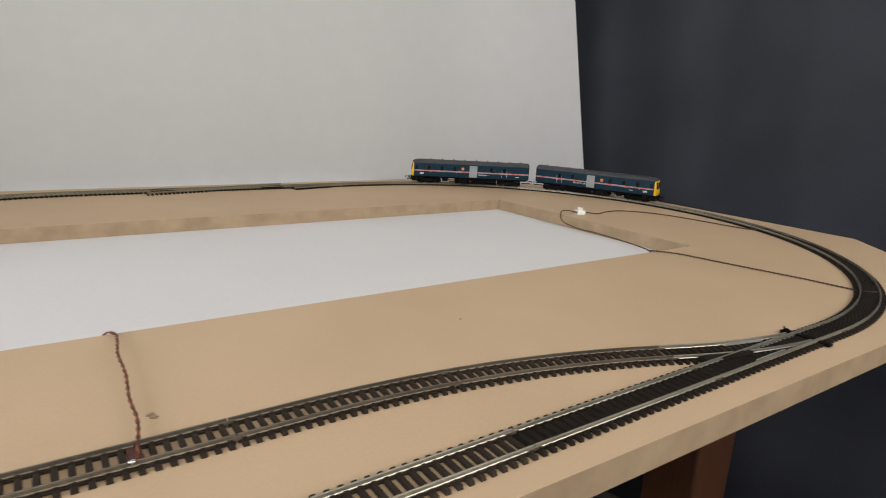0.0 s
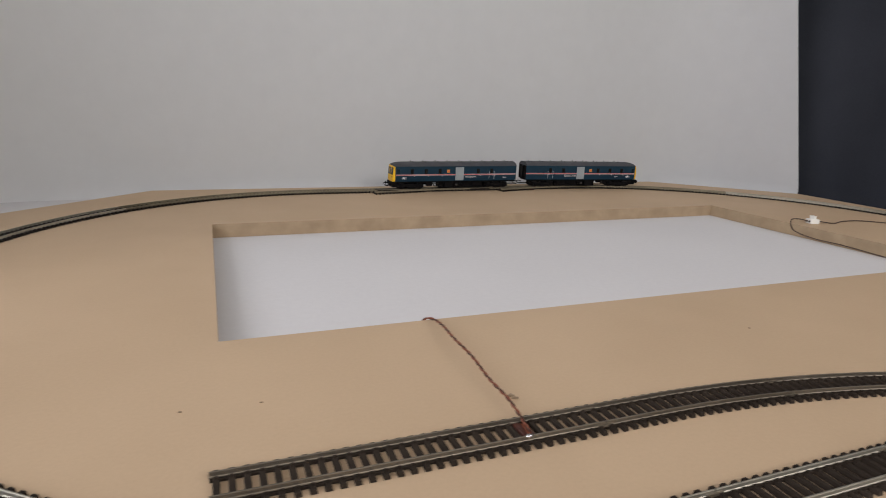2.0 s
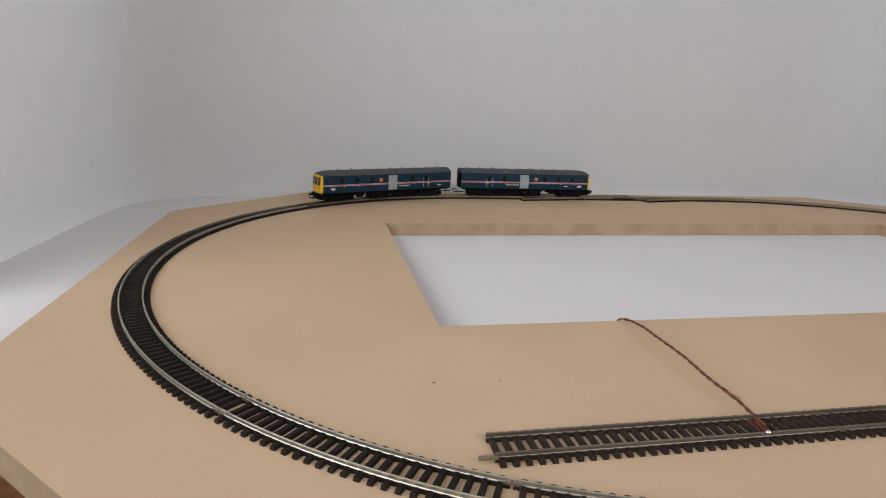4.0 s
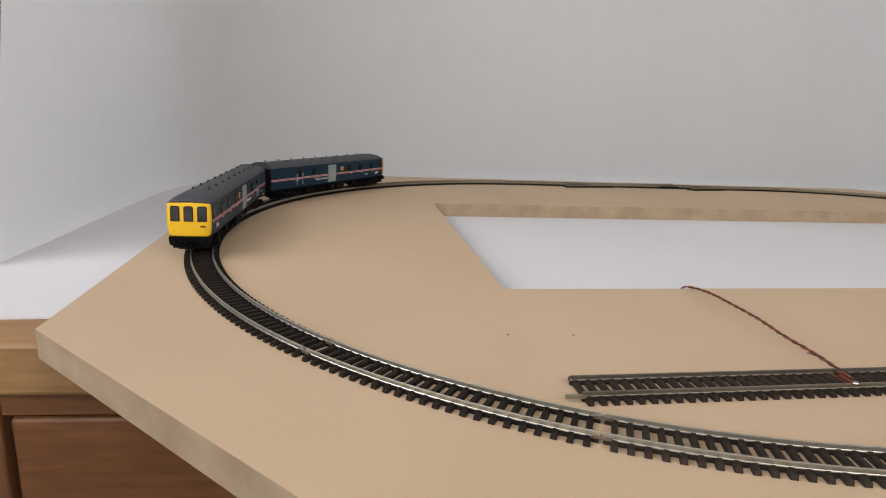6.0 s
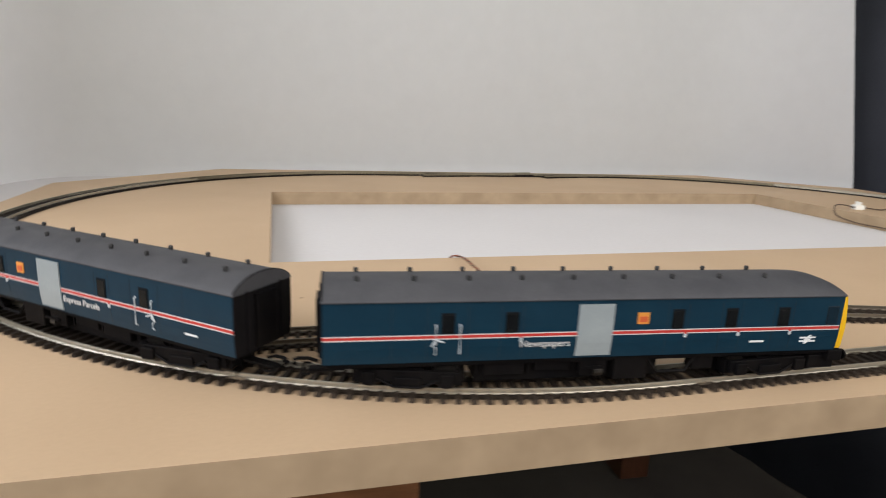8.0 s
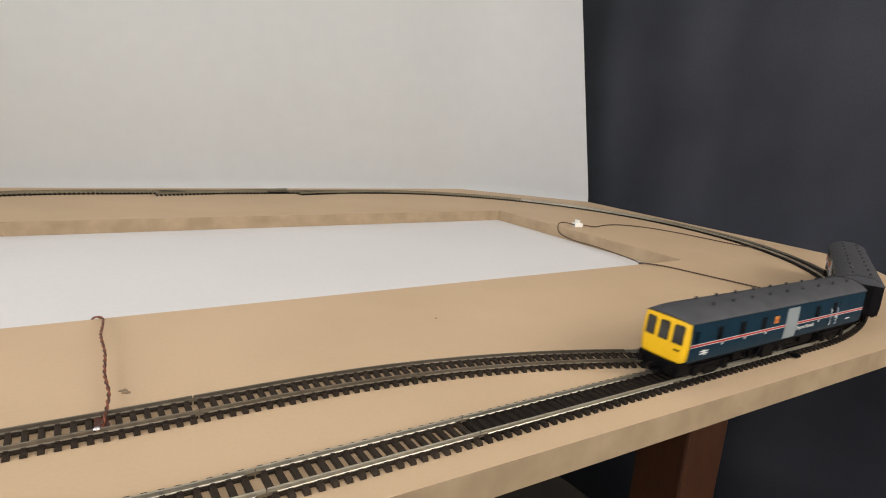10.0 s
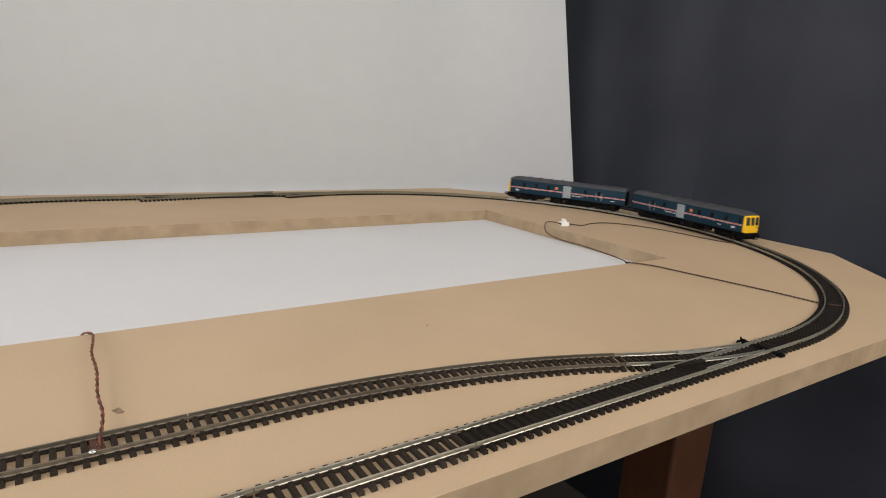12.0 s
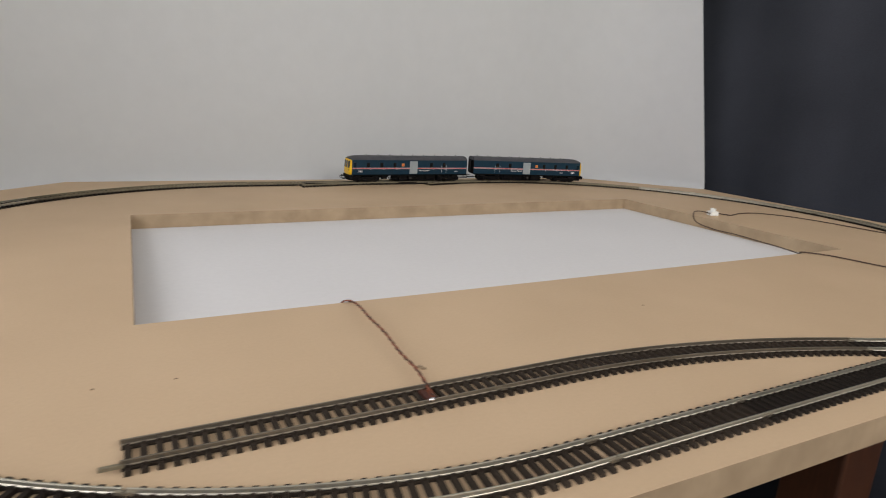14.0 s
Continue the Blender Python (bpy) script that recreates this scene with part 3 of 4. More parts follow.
def back_points():
    y = CY + R
    # crossing of 12 degrees
    mid = 0.391
    top = track_piece(on_loop, CRX - 0.514, CRX - 0.268, "slip crossing with green-grey rails along the back straight", RAIL_OLD, curved=False, name="slip_crossing")
    ang = radians(9)

    def cross(s):
        return Vector((mid - s * math.cos(ang), y - s * math.sin(ang), 0)), math.pi + ang
    for side in (1, -1):
        part("rail", rail_profile(bmesh.new(), [cross(-0.123), cross(0.123)], side * (GAUGE / 2 + 0.0004)), RAIL_OLD, top)
    for k in range(37):
        p, a = cross(-0.120 + 0.240 * k / 36)
        if abs(p.y - y) < 0.004:
            continue
        ob = new("sleeper", SLEEPER_MESH)
        ob.parent = top
        ob.matrix_local = Matrix.Translation(p - Vector((0, 0, 0.0003))) @ Matrix.Rotation(math.pi, 4, "Z")
    for x in (0.300, 0.482):
        part("crossing_nose", boxed(x - 0.02, x + 0.02, y - 0.010, y + 0.010, 0.0024, 0.0044, bevel=0.0003), SLEEPER, top, "black plastic moulding round the crossing nose")
    # turnout with its branch to the front
    top = track_piece(on_loop, CRX - 0.668, CRX - 0.514, "turnout with green-grey rails along the back straight", RAIL_OLD, curved=False, name="turnout")

    def branch(s):
        rr = 0.60
        return Vector((0.668 - rr * math.sin(s / rr), y - rr * (1 - math.cos(s / rr)), 0)), math.pi + s / rr
    places = [branch(0.012 + 0.142 * k / 10) for k in range(11)]
    for side in (1, -1):
        part("rail", rail_profile(bmesh.new(), places, side * (GAUGE / 2 + 0.0004)), RAIL_OLD, top)
    for k in range(12):
        p, a = branch(0.075 + 0.075 * k / 11)
        ob = new("sleeper", SLEEPER_MESH)
        ob.parent = top
        ob.matrix_local = Matrix.Translation(p - Vector((0, 0, 0.0003))) @ Matrix.Rotation(a, 4, "Z")
    part("crossing_nose", boxed(0.535, 0.575, y - 0.013, y + 0.004, 0.0024, 0.0044, bevel=0.0003), SLEEPER, top, "black plastic moulding round the crossing nose")


# ---- wires, terminal block, marks ----
def twisted(name, points, label, mats, r=0.0007, turns=90):
    line = spline(points, 26)
    length = sum((b - a).length for a, b in zip(line, line[1:]))
    top = root(name, label, "wire")
    for k, (mat, what) in enumerate(mats):
        pts, run = [], 0.0
        for i, p in enumerate(line):
            if i:
                run += (p - line[i - 1]).length
            d = (line[min(i + 1, len(line) - 1)] - line[max(i - 1, 0)]).normalized()
            side = d.cross(Vector((0, 0, 1))).normalized()
            a = run * turns * 2 + k * math.pi
            pts.append(p + side * (r * 0.9 * math.cos(a)) + Vector((0, 0, r * 0.9 * math.sin(a))))
        part("strand", tube(bmesh.new(), pts, r), mat, top, what, smooth=True)
    return top


def small_things():
    z = 0.0016
    twisted("feed_wire", [(0.150, 0.022, -0.014), (0.149, 0.006, -0.006), (0.153, 0.000, z), (0.1575, -0.008, 0.0030), (0.1565, -0.030, 0.0058), (0.1540, -0.055, 0.0074), (0.1545, -0.085, 0.0070),
                          (0.1525, -0.115, 0.0060), (0.1530, -0.138, 0.0052), (0.1510, -0.156, 0.0050), (0.1495, -0.166, 0.0046), (0.148, -0.174, 0.0050)],
            "twisted red and brown feed wire running to the siding", [(RED_WIRE, "red strand"), (DARK_WIRE, "dark red-brown strand")], 0.00058, 210)
    bm = bmesh.new()
    tube(bm, spline([(0.1495, -0.1630, 0.0030), (0.1490, -0.1680, 0.0031), (0.1480, -0.1730, 0.0034), (0.1470, -0.1765, 0.0046)], 5), 0.0007)
    thing("red_wire_tail", bm, RED_WIRE, "red wire tail soldered to the siding rail", "wire", smooth=True)
    bm = boxed(0.1448, 0.1512, -0.1755, -0.1610, 0.0012, 0.0030, bevel=0.0004)
    for v in bm.verts:
        v.co.x += 0.0006 * noise.noise(v.co * 300)
    thing("flux_stain", bm, FLUX, "dried red-brown flux between the rails of the siding", "stain")
    bm = bmesh.new()
    bmesh.ops.create_icosphere(bm, subdivisions=2, radius=0.0016, matrix=Matrix.Translation((0.1455, -0.1777, 0.0052)) @ Matrix.Diagonal((1.3, 0.8, 0.8, 1)))
    thing("solder_blob", bm, SOLDER, "bright solder blob on the rail of the siding", "solder", smooth=True)
    # terminal block beside the opening
    block = root("terminal_block", "white nylon screw terminal block lying on the board", "terminal block", at=(0.878, 0.229, 0.0))
    block.rotation_euler = (0, 0, radians(-14))
    part("body", boxed(-0.0075, 0.0075, -0.006, 0.006, 0.0003, 0.0075, bevel=0.0008), BLOCK_WHITE, block)
    for y in (-0.003, 0.003):
        bm = cylinder(bmesh.new(), (0, y, 0.0072), (0, y, 0.0125), 0.0027, 14)
        tower = part("screw_tower", bm, BLOCK_WHITE, block)
        part("screw", cylinder(bmesh.new(), (0, y, 0.0105), (0, y, 0.0128), 0.0016, 12), BRASS, tower)
        for x in (-0.0077, 0.0077):
            part("wire_hole", cylinder(bmesh.new(), (x - 0.0002, y, 0.0038), (x + 0.0002, y, 0.0038), 0.0017, 12), BLACK, block)
    twisted("feed_wire", [(0.885, 0.2275, 0.004), (0.897, 0.222, 0.0026), (0.911, 0.217, z), (0.945, 0.226, z), (0.981, 0.222, z), (1.014, 0.191, z), (1.033, 0.146, z), (1.042, 0.097, z), (1.049, 0.052, z), (1.060, 0.028, z), (1.079, 0.014, 0.0035)],
            "dark twisted wire from the terminal block to the curve", [(BROWN_WIRE, "brown strand"), (BLACK_WIRE, "dark strand")], 0.00056, 350)
    twisted("feed_wire", [(0.871, 0.231, 0.004), (0.860, 0.240, 0.006), (0.846, 0.241, 0.004), (0.835, 0.225, -0.008), (0.834, 0.190, -0.013), (0.836, 0.150, -0.013), (0.834, 0.100, -0.014), (0.822, 0.055, -0.013),
                          (0.785, 0.014, -0.006), (0.763, 0.001, z), (0.783, -0.022, z), (0.795, -0.065, z), (0.807, -0.110, z), (0.820, -0.160, z), (0.829, -0.208, z), (0.835, -0.226, 0.0035)],
            "dark twisted wire through the opening to the front curve", [(BROWN_WIRE, "brown strand"), (BLACK_WIRE, "dark strand")], 0.00056, 350)
    # small dried glue marks and pin holes on the board
    marks = ((0.1610, -0.1290, 0.0040), (0.1622, -0.1320, 0.0034), (-0.020, -0.092, 0.0015), (0.022, -0.094, 0.0013), (0.397, -0.086, 0.0014))
    for x, y, r in marks:
        bm = bmesh.new()
        ring = [bm.verts.new((x + r * (0.6 + 0.5 * noise.noise((k * 1.7, x * 90, y * 90))) * math.cos(k / 10 * 2 * math.pi),
                              y + r * (0.5 + 0.5 * noise.noise((k * 1.3, y * 70, x * 80))) * math.sin(k / 10 * 2 * math.pi), 0.0004)) for k in range(10)]
        mid = bm.verts.new((x, y, 0.0008))
        for k in range(10):
            bm.faces.new((ring[k], ring[(k + 1) % 10], mid))
        low = [bm.verts.new((v.co.x, v.co.y, 0.0001)) for v in ring]
        for k in range(10):
            bm.faces.new((ring[k], low[k], low[(k + 1) % 10], ring[(k + 1) % 10]))
        thing("glue_mark", bm, STAIN, "small brown dried glue mark on the board", "mark", "glue marks on the board")


# ---- the two-car train ----
CAR, GAP = 0.2525, 0.0235
HALF_CAR = CAR / 2
W = 0.0180                      # half the width of the body
Z0, Z1, Z2 = 0.0151, 0.0426, 0.0496   # over the rail: foot of the side, eaves, crown of the roof
PIVOT = 0.0860


def side_y(z):
    """Half width at that height: slight tumblehome to the foot."""
    k = (z - Z0) / (Z1 - Z0)
    return W - 0.0010 * (1 - min(1.0, k / 0.45)) ** 2 if k < 0.45 else W - 0.0002 * (k - 0.45)


def side_panel(bm, x0, x1, z0, z1, s, proud, depth=0.0010):
    """A plate that follows the side of the body, s = +1 or -1, standing proud of it."""
    n = 4
    out, inn = [], []
    for k in range(n + 1):
        z = z0 + (z1 - z0) * k / n
        y = side_y(z)
        out.append([bm.verts.new((x, s * (y + proud), z)) for x in (x0, x1)])
        inn.append([bm.verts.new((x, s * (y - depth), z)) for x in (x0, x1)])
    for k in range(n):
        for g in (out, inn):
            bm.faces.new((g[k][0], g[k][1], g[k + 1][1], g[k + 1][0]))
        for j in (0, 1):
            bm.faces.new((out[k][j], out[k + 1][j], inn[k + 1][j], inn[k][j]))
    for k in (0, n):
        bm.faces.new((out[k][0], out[k][1], inn[k][1], inn[k][0]))
    return bm


def roof_z(y, y_max=W + 0.0004):
    k = min(1.0, abs(y) / y_max)
    return Z1 + (Z2 - Z1) * (1 - k ** 2.3) ** 0.75


def car(words, label):
    """A car with its cab towards +x and its gangway end at -x; local z = 0 is the top of the rail."""
    top = root("railcar", label, "model railcar", "cars of the train")
    mid_a = -HALF_CAR
    a, b = -HALF_CAR + 0.0016, HALF_CAR - 0.0080
    # body shell
    bm = bmesh.new()
    zs = [Z0, Z0 + 0.003, Z0 + 0.007, Z0 + 0.012, Z1]
    loop = [(side_y(z), z) for z in zs] + [(-side_y(z), z) for z in zs[::-1]]
    ends = []
    for x in (a, b):
        ends.append([bm.verts.new((x, y, z)) for y, z in loop])
    n = len(loop)
    for k in range(n):
        bm.faces.new((ends[0][k], ends[0][(k + 1) % n], ends[1][(k + 1) % n], ends[1][k]))
    for e in ends:
        bm.faces.new(e)
    body = part("body", bm, BLUE, top, "glossy dark blue car body")
    # gangway end, dark
    bm = bmesh.new()
    ring = [(side_y(z), z) for z in zs] + [(y, roof_z(y)) for y in [W * math.cos(q) for q in [math.pi * (k + 0.5) / 12 for k in range(12)]]] + [(-side_y(z), z) for z in zs[::-1]]
    for x in (a - 0.0005, a + 0.0002):
        ends = [bm.verts.new((x, y, z)) for y, z in ring]
        bm.faces.new(ends)
    bm.verts.ensure_lookup_table()
    n = len(ring)
    for k in range(n):
        bm.faces.new((bm.verts[k], bm.verts[(k + 1) % n], bm.verts[n + (k + 1) % n], bm.verts[n + k]))
    end = part("car_end", bm, END_BLACK, top, "matt black flat inner end")
    part("gangway", boxed(a - 0.0026, a - 0.0002, -0.0062, 0.0062, Z0 + 0.001, Z1 - 0.002, bevel=0.0004), BLACK, end)
    for y in (-0.0105, 0.0105):
        part("end_rib", boxed(a - 0.0016, a - 0.0003, y - 0.0006, y + 0.0006, Z0 + 0.001, Z1), END_BLACK, end)
    # roof, domed at the cab
    bm = bmesh.new()
    xs = [(a - 0.0006, 0), (a, 0), (-0.06, 0), (0.0, 0), (0.06, 0), (b - 0.018, 0), (b - 0.012, 0.0002), (b - 0.008, 0.0006), (b - 0.0045, 0.0013),
          (b - 0.0015, 0.0022), (b + 0.0010, 0.0032), (b + 0.0024, 0.0041), (b + 0.0030, 0.0050)]
    rows = []
    for x, drop in xs:
        k = max(0.0, (x - (b - 0.016)) / 0.0198)
        row = []
        for j in range(17):
            y = -(W + 0.0005) * math.cos(math.pi * j / 16)
            z = roof_z(y, W + 0.0005) - 0.0004
            z = Z1 - 0.0004 + (z - Z1 + 0.0004) * (1 - drop / (Z2 - Z1))
            row.append(bm.verts.new((x - 0.0016 * min(1.0, k) * (abs(y) / W) ** 3, y * (1 - 0.03 * k ** 2), z)))
        rows.append(row)
    for r, s in zip(rows, rows[1:]):
        for j in range(16):
            bm.faces.new((r[j], r[j + 1], s[j + 1], s[j]))
        bm.faces.new((r[0], s[0], s[16], r[16]))
    for r in (rows[0], rows[-1]):
        bm.faces.new(r)
    roof = part("roof", bm, ROOF, top, "matt dark grey arched roof", smooth=False)
    for p in roof.data.polygons:
        p.use_smooth = abs(p.normal.x) < 0.8 and len(p.vertices) == 4
    for i in range(9):
        for y in (-0.0068, 0.0068):
            x = mid_a + 0.0158 + 0.0241 * i
            z = roof_z(y)
            bm = cylinder(bmesh.new(), (x, y, z - 0.0012), (x, y, z + 0.0009), 0.0010, 10)
            cylinder(bm, (x, y, z + 0.0007), (x, y, z + 0.0016), 0.0012, 10, 0.0009)
            part("roof_vent", bm, VENT, roof)
    # cab front, yellow: a slightly bowed plate, leaning back over the waist
    def lean(z, y):
        return -0.0022 * max(0.0, (z - Z0 - 0.012) / 0.02) ** 1.2 - 0.0016 * (abs(y) / W) ** 3
    bm = bmesh.new()
    crown = Z1 + 0.0003
    levels = [(Z0 - 0.0004, W - 0.0032), (Z0 + 0.0006, W - 0.0016), (Z0 + 0.003, W - 0.0010), (Z0 + 0.008, W - 0.0005), (Z0 + 0.012, W - 0.0003), (Z0 + 0.016, W - 0.0003),
              (Z0 + 0.020, W - 0.0003), (Z0 + 0.024, W - 0.0004), (Z1 - 0.001, W - 0.0006)]
    levels += [(Z1 - 0.001 + (crown - Z1 + 0.001) * k / 5, (W - 0.0006) * (1 - (k / 5) ** 2.6) ** 0.5) for k in range(1, 5)] + [(crown, 0.004)]
    front = [[bm.verts.new((b + 0.0048 + lean(z, y), y, z)) for y in [w * (j - 6) / 6 for j in range(13)]] for z, w in levels]
    back = [[bm.verts.new((b - 0.0006, v.co.y, v.co.z)) for v in (r[0], r[-1])] for r in front]
    for r, q in zip(front, front[1:]):
        for j in range(12):
            bm.faces.new((r[j], r[j + 1], q[j + 1], q[j])).smooth = True
    for k in range(len(levels) - 1):
        for j, i in ((0, 0), (1, 12)):
            bm.faces.new((back[k][j], back[k + 1][j], front[k + 1][i], front[k][i]))
        bm.faces.new((back[k][0], back[k][1], back[k + 1][1], back[k + 1][0]))
    bm.faces.new([back[0][0], *front[0], back[0][1]])
    bm.faces.new([back[-1][0], *front[-1], back[-1][1]])
    cab = part("cab_front", bm, YELLOW, top, "bright yellow cab front")
    for y0, y1 in ((-0.0142, -0.0076), (-0.0033, 0.0033), (0.0076, 0.0142)):
        for off, mat, name, grow in ((0.0002, SEAL, "window_frame", 0.0005), (0.0006, CAB_PANE, "cab_window", 0.0)):
            bm = bmesh.new()
            z0, z1 = 0.0278 - grow, 0.0396 + grow
            y0g, y1g = y0 - grow, y1 + grow
            pts = [(y0g, z0), (y1g, z0), (y1g, z1 - 0.001), (y1g - 0.0012, z1), (y0g + 0.0012, z1), (y0g, z1 - 0.001)]
            f = [bm.verts.new((b + 0.0049 + lean(z, y) + off, y, z)) for y, z in pts]
            r = [bm.verts.new((b + 0.0020 + lean(z, y), y, z)) for y, z in pts]
            bm.faces.new(f), bm.faces.new(r)
            for k in range(6):
                bm.faces.new((f[k], f[(k + 1) % 6], r[(k + 1) % 6], r[k]))
            part(name, bm, mat, cab)
    for y in (-0.0125, 0.0125):
        part("marker_lamp", cylinder(bmesh.new(), (b + 0.002, y, 0.0195), (b + 0.0050, y, 0.0195), 0.0011, 12), YELLOW, cab, "small yellow marker lamp boss")
    part("number_panel", boxed(b + 0.0040, b + 0.0052, 0.0095, 0.0135, 0.0228, 0.0237), BLACK, cab, "small dark number bar")
    # sides
    for s in (1, -1):
        zc = 0.0269
        for z0, z1, mat, what in ((zc - 0.00112, zc - 0.00066, LINE_PRINT, "thin white line"), (zc - 0.00066, zc + 0.00066, RED_PRINT, "red stripe"), (zc + 0.00066, zc + 0.00104, LINE_PRINT, "thin white line")):
            part("stripe", side_panel(bmesh.new(), a + 0.0002, b - 0.0008, z0, z1, s, 0.00018), mat, body, what)
        for i, u in enumerate((0.0537, 0.0816, 0.1592, 0.1860, 0.2130)):
            x = mid_a + u
            w, z0, z1 = (0.0029, 0.0281, 0.0374)
            bm = bmesh.new()
            side_panel(bm, x - w, x + w, z0, z1, s, 0.00032)
            win = part("side_window", bm, SEAL, body, "small dark window")
            part("pane", side_panel(bmesh.new(), x - w + 0.0006, x + w - 0.0006, z0 + 0.0008, z1 - 0.0010, s, 0.00050), DARK_GLASS, win)
            if i:
                xm = x - s * 0.0044
                part("door_catch", side_panel(bmesh.new(), xm - 0.0006, xm + 0.0006, zc - 0.0029, zc - 0.0012, s, 0.0005), RAIL_WHITE, body, "small grey-white catch")
                part("door_catch", side_panel(bmesh.new(), xm - 0.0005, xm + 0.0005, zc - 0.0012, zc + 0.0006, s, 0.0004), RED_PRINT, body, "red-painted catch hinge")
        x = b - 0.0055
        win = part("side_window", side_panel(bmesh.new(), x - 0.0030, x + 0.0030, 0.0282, 0.0376, s, 0.0003), SEAM, body, "cab side window")
        part("pane", side_panel(bmesh.new(), x - 0.0026, x + 0.0026, 0.0287, 0.0371, s, 0.0005), CAB_GLASS, win)
        # fine upright joints of the doors in the side
        for u in (0.0300, 0.0450, 0.0625, 0.0768, 0.0866, 0.1542, 0.1644, 0.1810, 0.1912, 0.2080, 0.2182):
            part("door_seam", side_panel(bmesh.new(), mid_a + u - 0.00013, mid_a + u + 0.00013, Z0 + 0.0016, Z1 - 0.0024, s, 0.00008), SEAM, body)
        # sliding door
        x0, x1 = mid_a + 0.1116, mid_a + 0.1280
        frame_ob = part("sliding_door", side_panel(bmesh.new(), x0, x1, Z0 + 0.0012, Z1 - 0.0022, s, 0.0006), DOOR_GREY, body, "light grey sliding door")
        part("footstep", boxed(x0 + 0.003, x1 - 0.003, min(s * W, s * (W + 0.0012)), max(s * W, s * (W + 0.0012)), Z0 - 0.0048, Z0 - 0.0040), BLACK, body)
        # label square
        x = mid_a + 0.1422
        sq = part("label_square", side_panel(bmesh.new(), x - 0.0027, x + 0.0027, 0.0308, 0.0361, s, 0.0004), ORANGE_PRINT, body, "orange square label")
        part("label_mark", side_panel(bmesh.new(), x - 0.0019, x + 0.0019, 0.0318, 0.0344, s, 0.0006), ORANGE_DARK, sq)
        # white handrails round the guard's door
        for xr, z0, z1 in ((mid_a + 0.0486, 0.0186, 0.0223), (mid_a + 0.0486, 0.0232, 0.0324), (mid_a + 0.0590, 0.0190, 0.0324)):
            bm = bmesh.new()
            y = side_y((z0 + z1) / 2) + 0.0008
            tube(bm, [(xr, s * (y - 0.001), z0), (xr, s * y, z0 + 0.0006), (xr, s * y, z1 - 0.0006), (xr, s * (y - 0.001), z1)], 0.00034)
            part("handrail", bm, RAIL_WHITE, body, "thin white handrail")
        bm = bmesh.new()
        y = side_y(0.023) + 0.0008
        tube(bm, [(mid_a + 0.0489, s * y, 0.0264), (mid_a + 0.0469, s * y, 0.0228)], 0.00034)
        tube(bm, [(mid_a + 0.0489, s * y, 0.0258), (mid_a + 0.0520, s * y, 0.0246)], 0.0004)
        part("handrail", bm, RAIL_WHITE, body, "bent white handrail")
        number_u = 0.2010 if s < 0 else 0.0260
        part("number_bar", side_panel(bmesh.new(), mid_a + number_u - 0.0036, mid_a + number_u + 0.0036, 0.0203, 0.0212, s, 0.0003), WHITE_PRINT, body, "small white number bar")
        # emblem: two bars and a slanted link each way, as a plain shape
        xe, ze = mid_a + 0.2280, 0.0211
        bm = bmesh.new()
        for dz in (-0.0009, 0.0009):
            side_panel(bm, xe - 0.0042, xe + 0.0042, ze + dz - 0.00038, ze + dz + 0.00038, s, 0.0003)
        yy = side_y(ze) + 0.0004
        for dz, d in ((0.0009, -1), (0.0, 1), (-0.0009, -1)):
            q = [(xe - d * 0.0020, ze + dz + 0.0012), (xe - d * 0.0008, ze + dz + 0.0012), (xe + d * 0.0020, ze + dz - 0.0012), (xe + d * 0.0008, ze + dz - 0.0012)]
            f = [bm.verts.new((x, s * yy, z)) for x, z in q]
            g = [bm.verts.new((x, s * (yy - 0.001), z)) for x, z in q]
            bm.faces.new(f), bm.faces.new(g)
            for k in range(4):
                bm.faces.new((f[k], f[(k + 1) % 4], g[(k + 1) % 4], g[k]))
        part("emblem", bm, WHITE_PRINT, body, "white railway emblem")
        # lettering beside the door
        cu = bpy.data.curves.new("lettering", "FONT")
        cu.body, cu.size, cu.extrude, cu.offset = words, 0.0042, 0.00015, 0.0
        cu.align_x, cu.align_y = "CENTER", "CENTER"
        tmp = bpy.data.objects.new("lettering", cu)
        scene.collection.objects.link(tmp)
        me = bpy.data.meshes.new_from_object(tmp.evaluated_get(bpy.context.evaluated_depsgraph_get()))
        bpy.data.objects.remove(tmp)
        me.materials.clear()
        me.materials.append(LINE_PRINT)
        ob = new("lettering", me)
        ob.parent = body
        xt = mid_a + 0.0972
        wide = 0.0258 if len(words) > 12 else 0.0225
        scale = wide / max(1e-6, max(v.co.x for v in me.vertices) - min(v.co.x for v in me.vertices))
        for v in me.vertices:
            v.co.x *= scale
        ob.matrix_local = Matrix.Translation((xt, s * (side_y(0.0226) + 0.0003), 0.0226)) @ (pose(0, 0, 0, 90, 0, 0) if s < 0 else pose(0, 0, 0, 90, 0, 180))
        tagged(ob, "white lettering")
    # underframe
    frame_top = part("underframe", boxed(a + 0.002, b - 0.002, -W + 0.0022, W - 0.0022, Z0 - 0.0018, Z0 + 0.0004), BLACK, top)
    # black filler added inboard, keeps the shaded space under the car dark
    part("underfloor_filler", boxed(-0.058, 0.030, -0.0100, 0.0100, 0.0020, Z0 - 0.0010, bevel=0.0005), BLACK, frame_top)
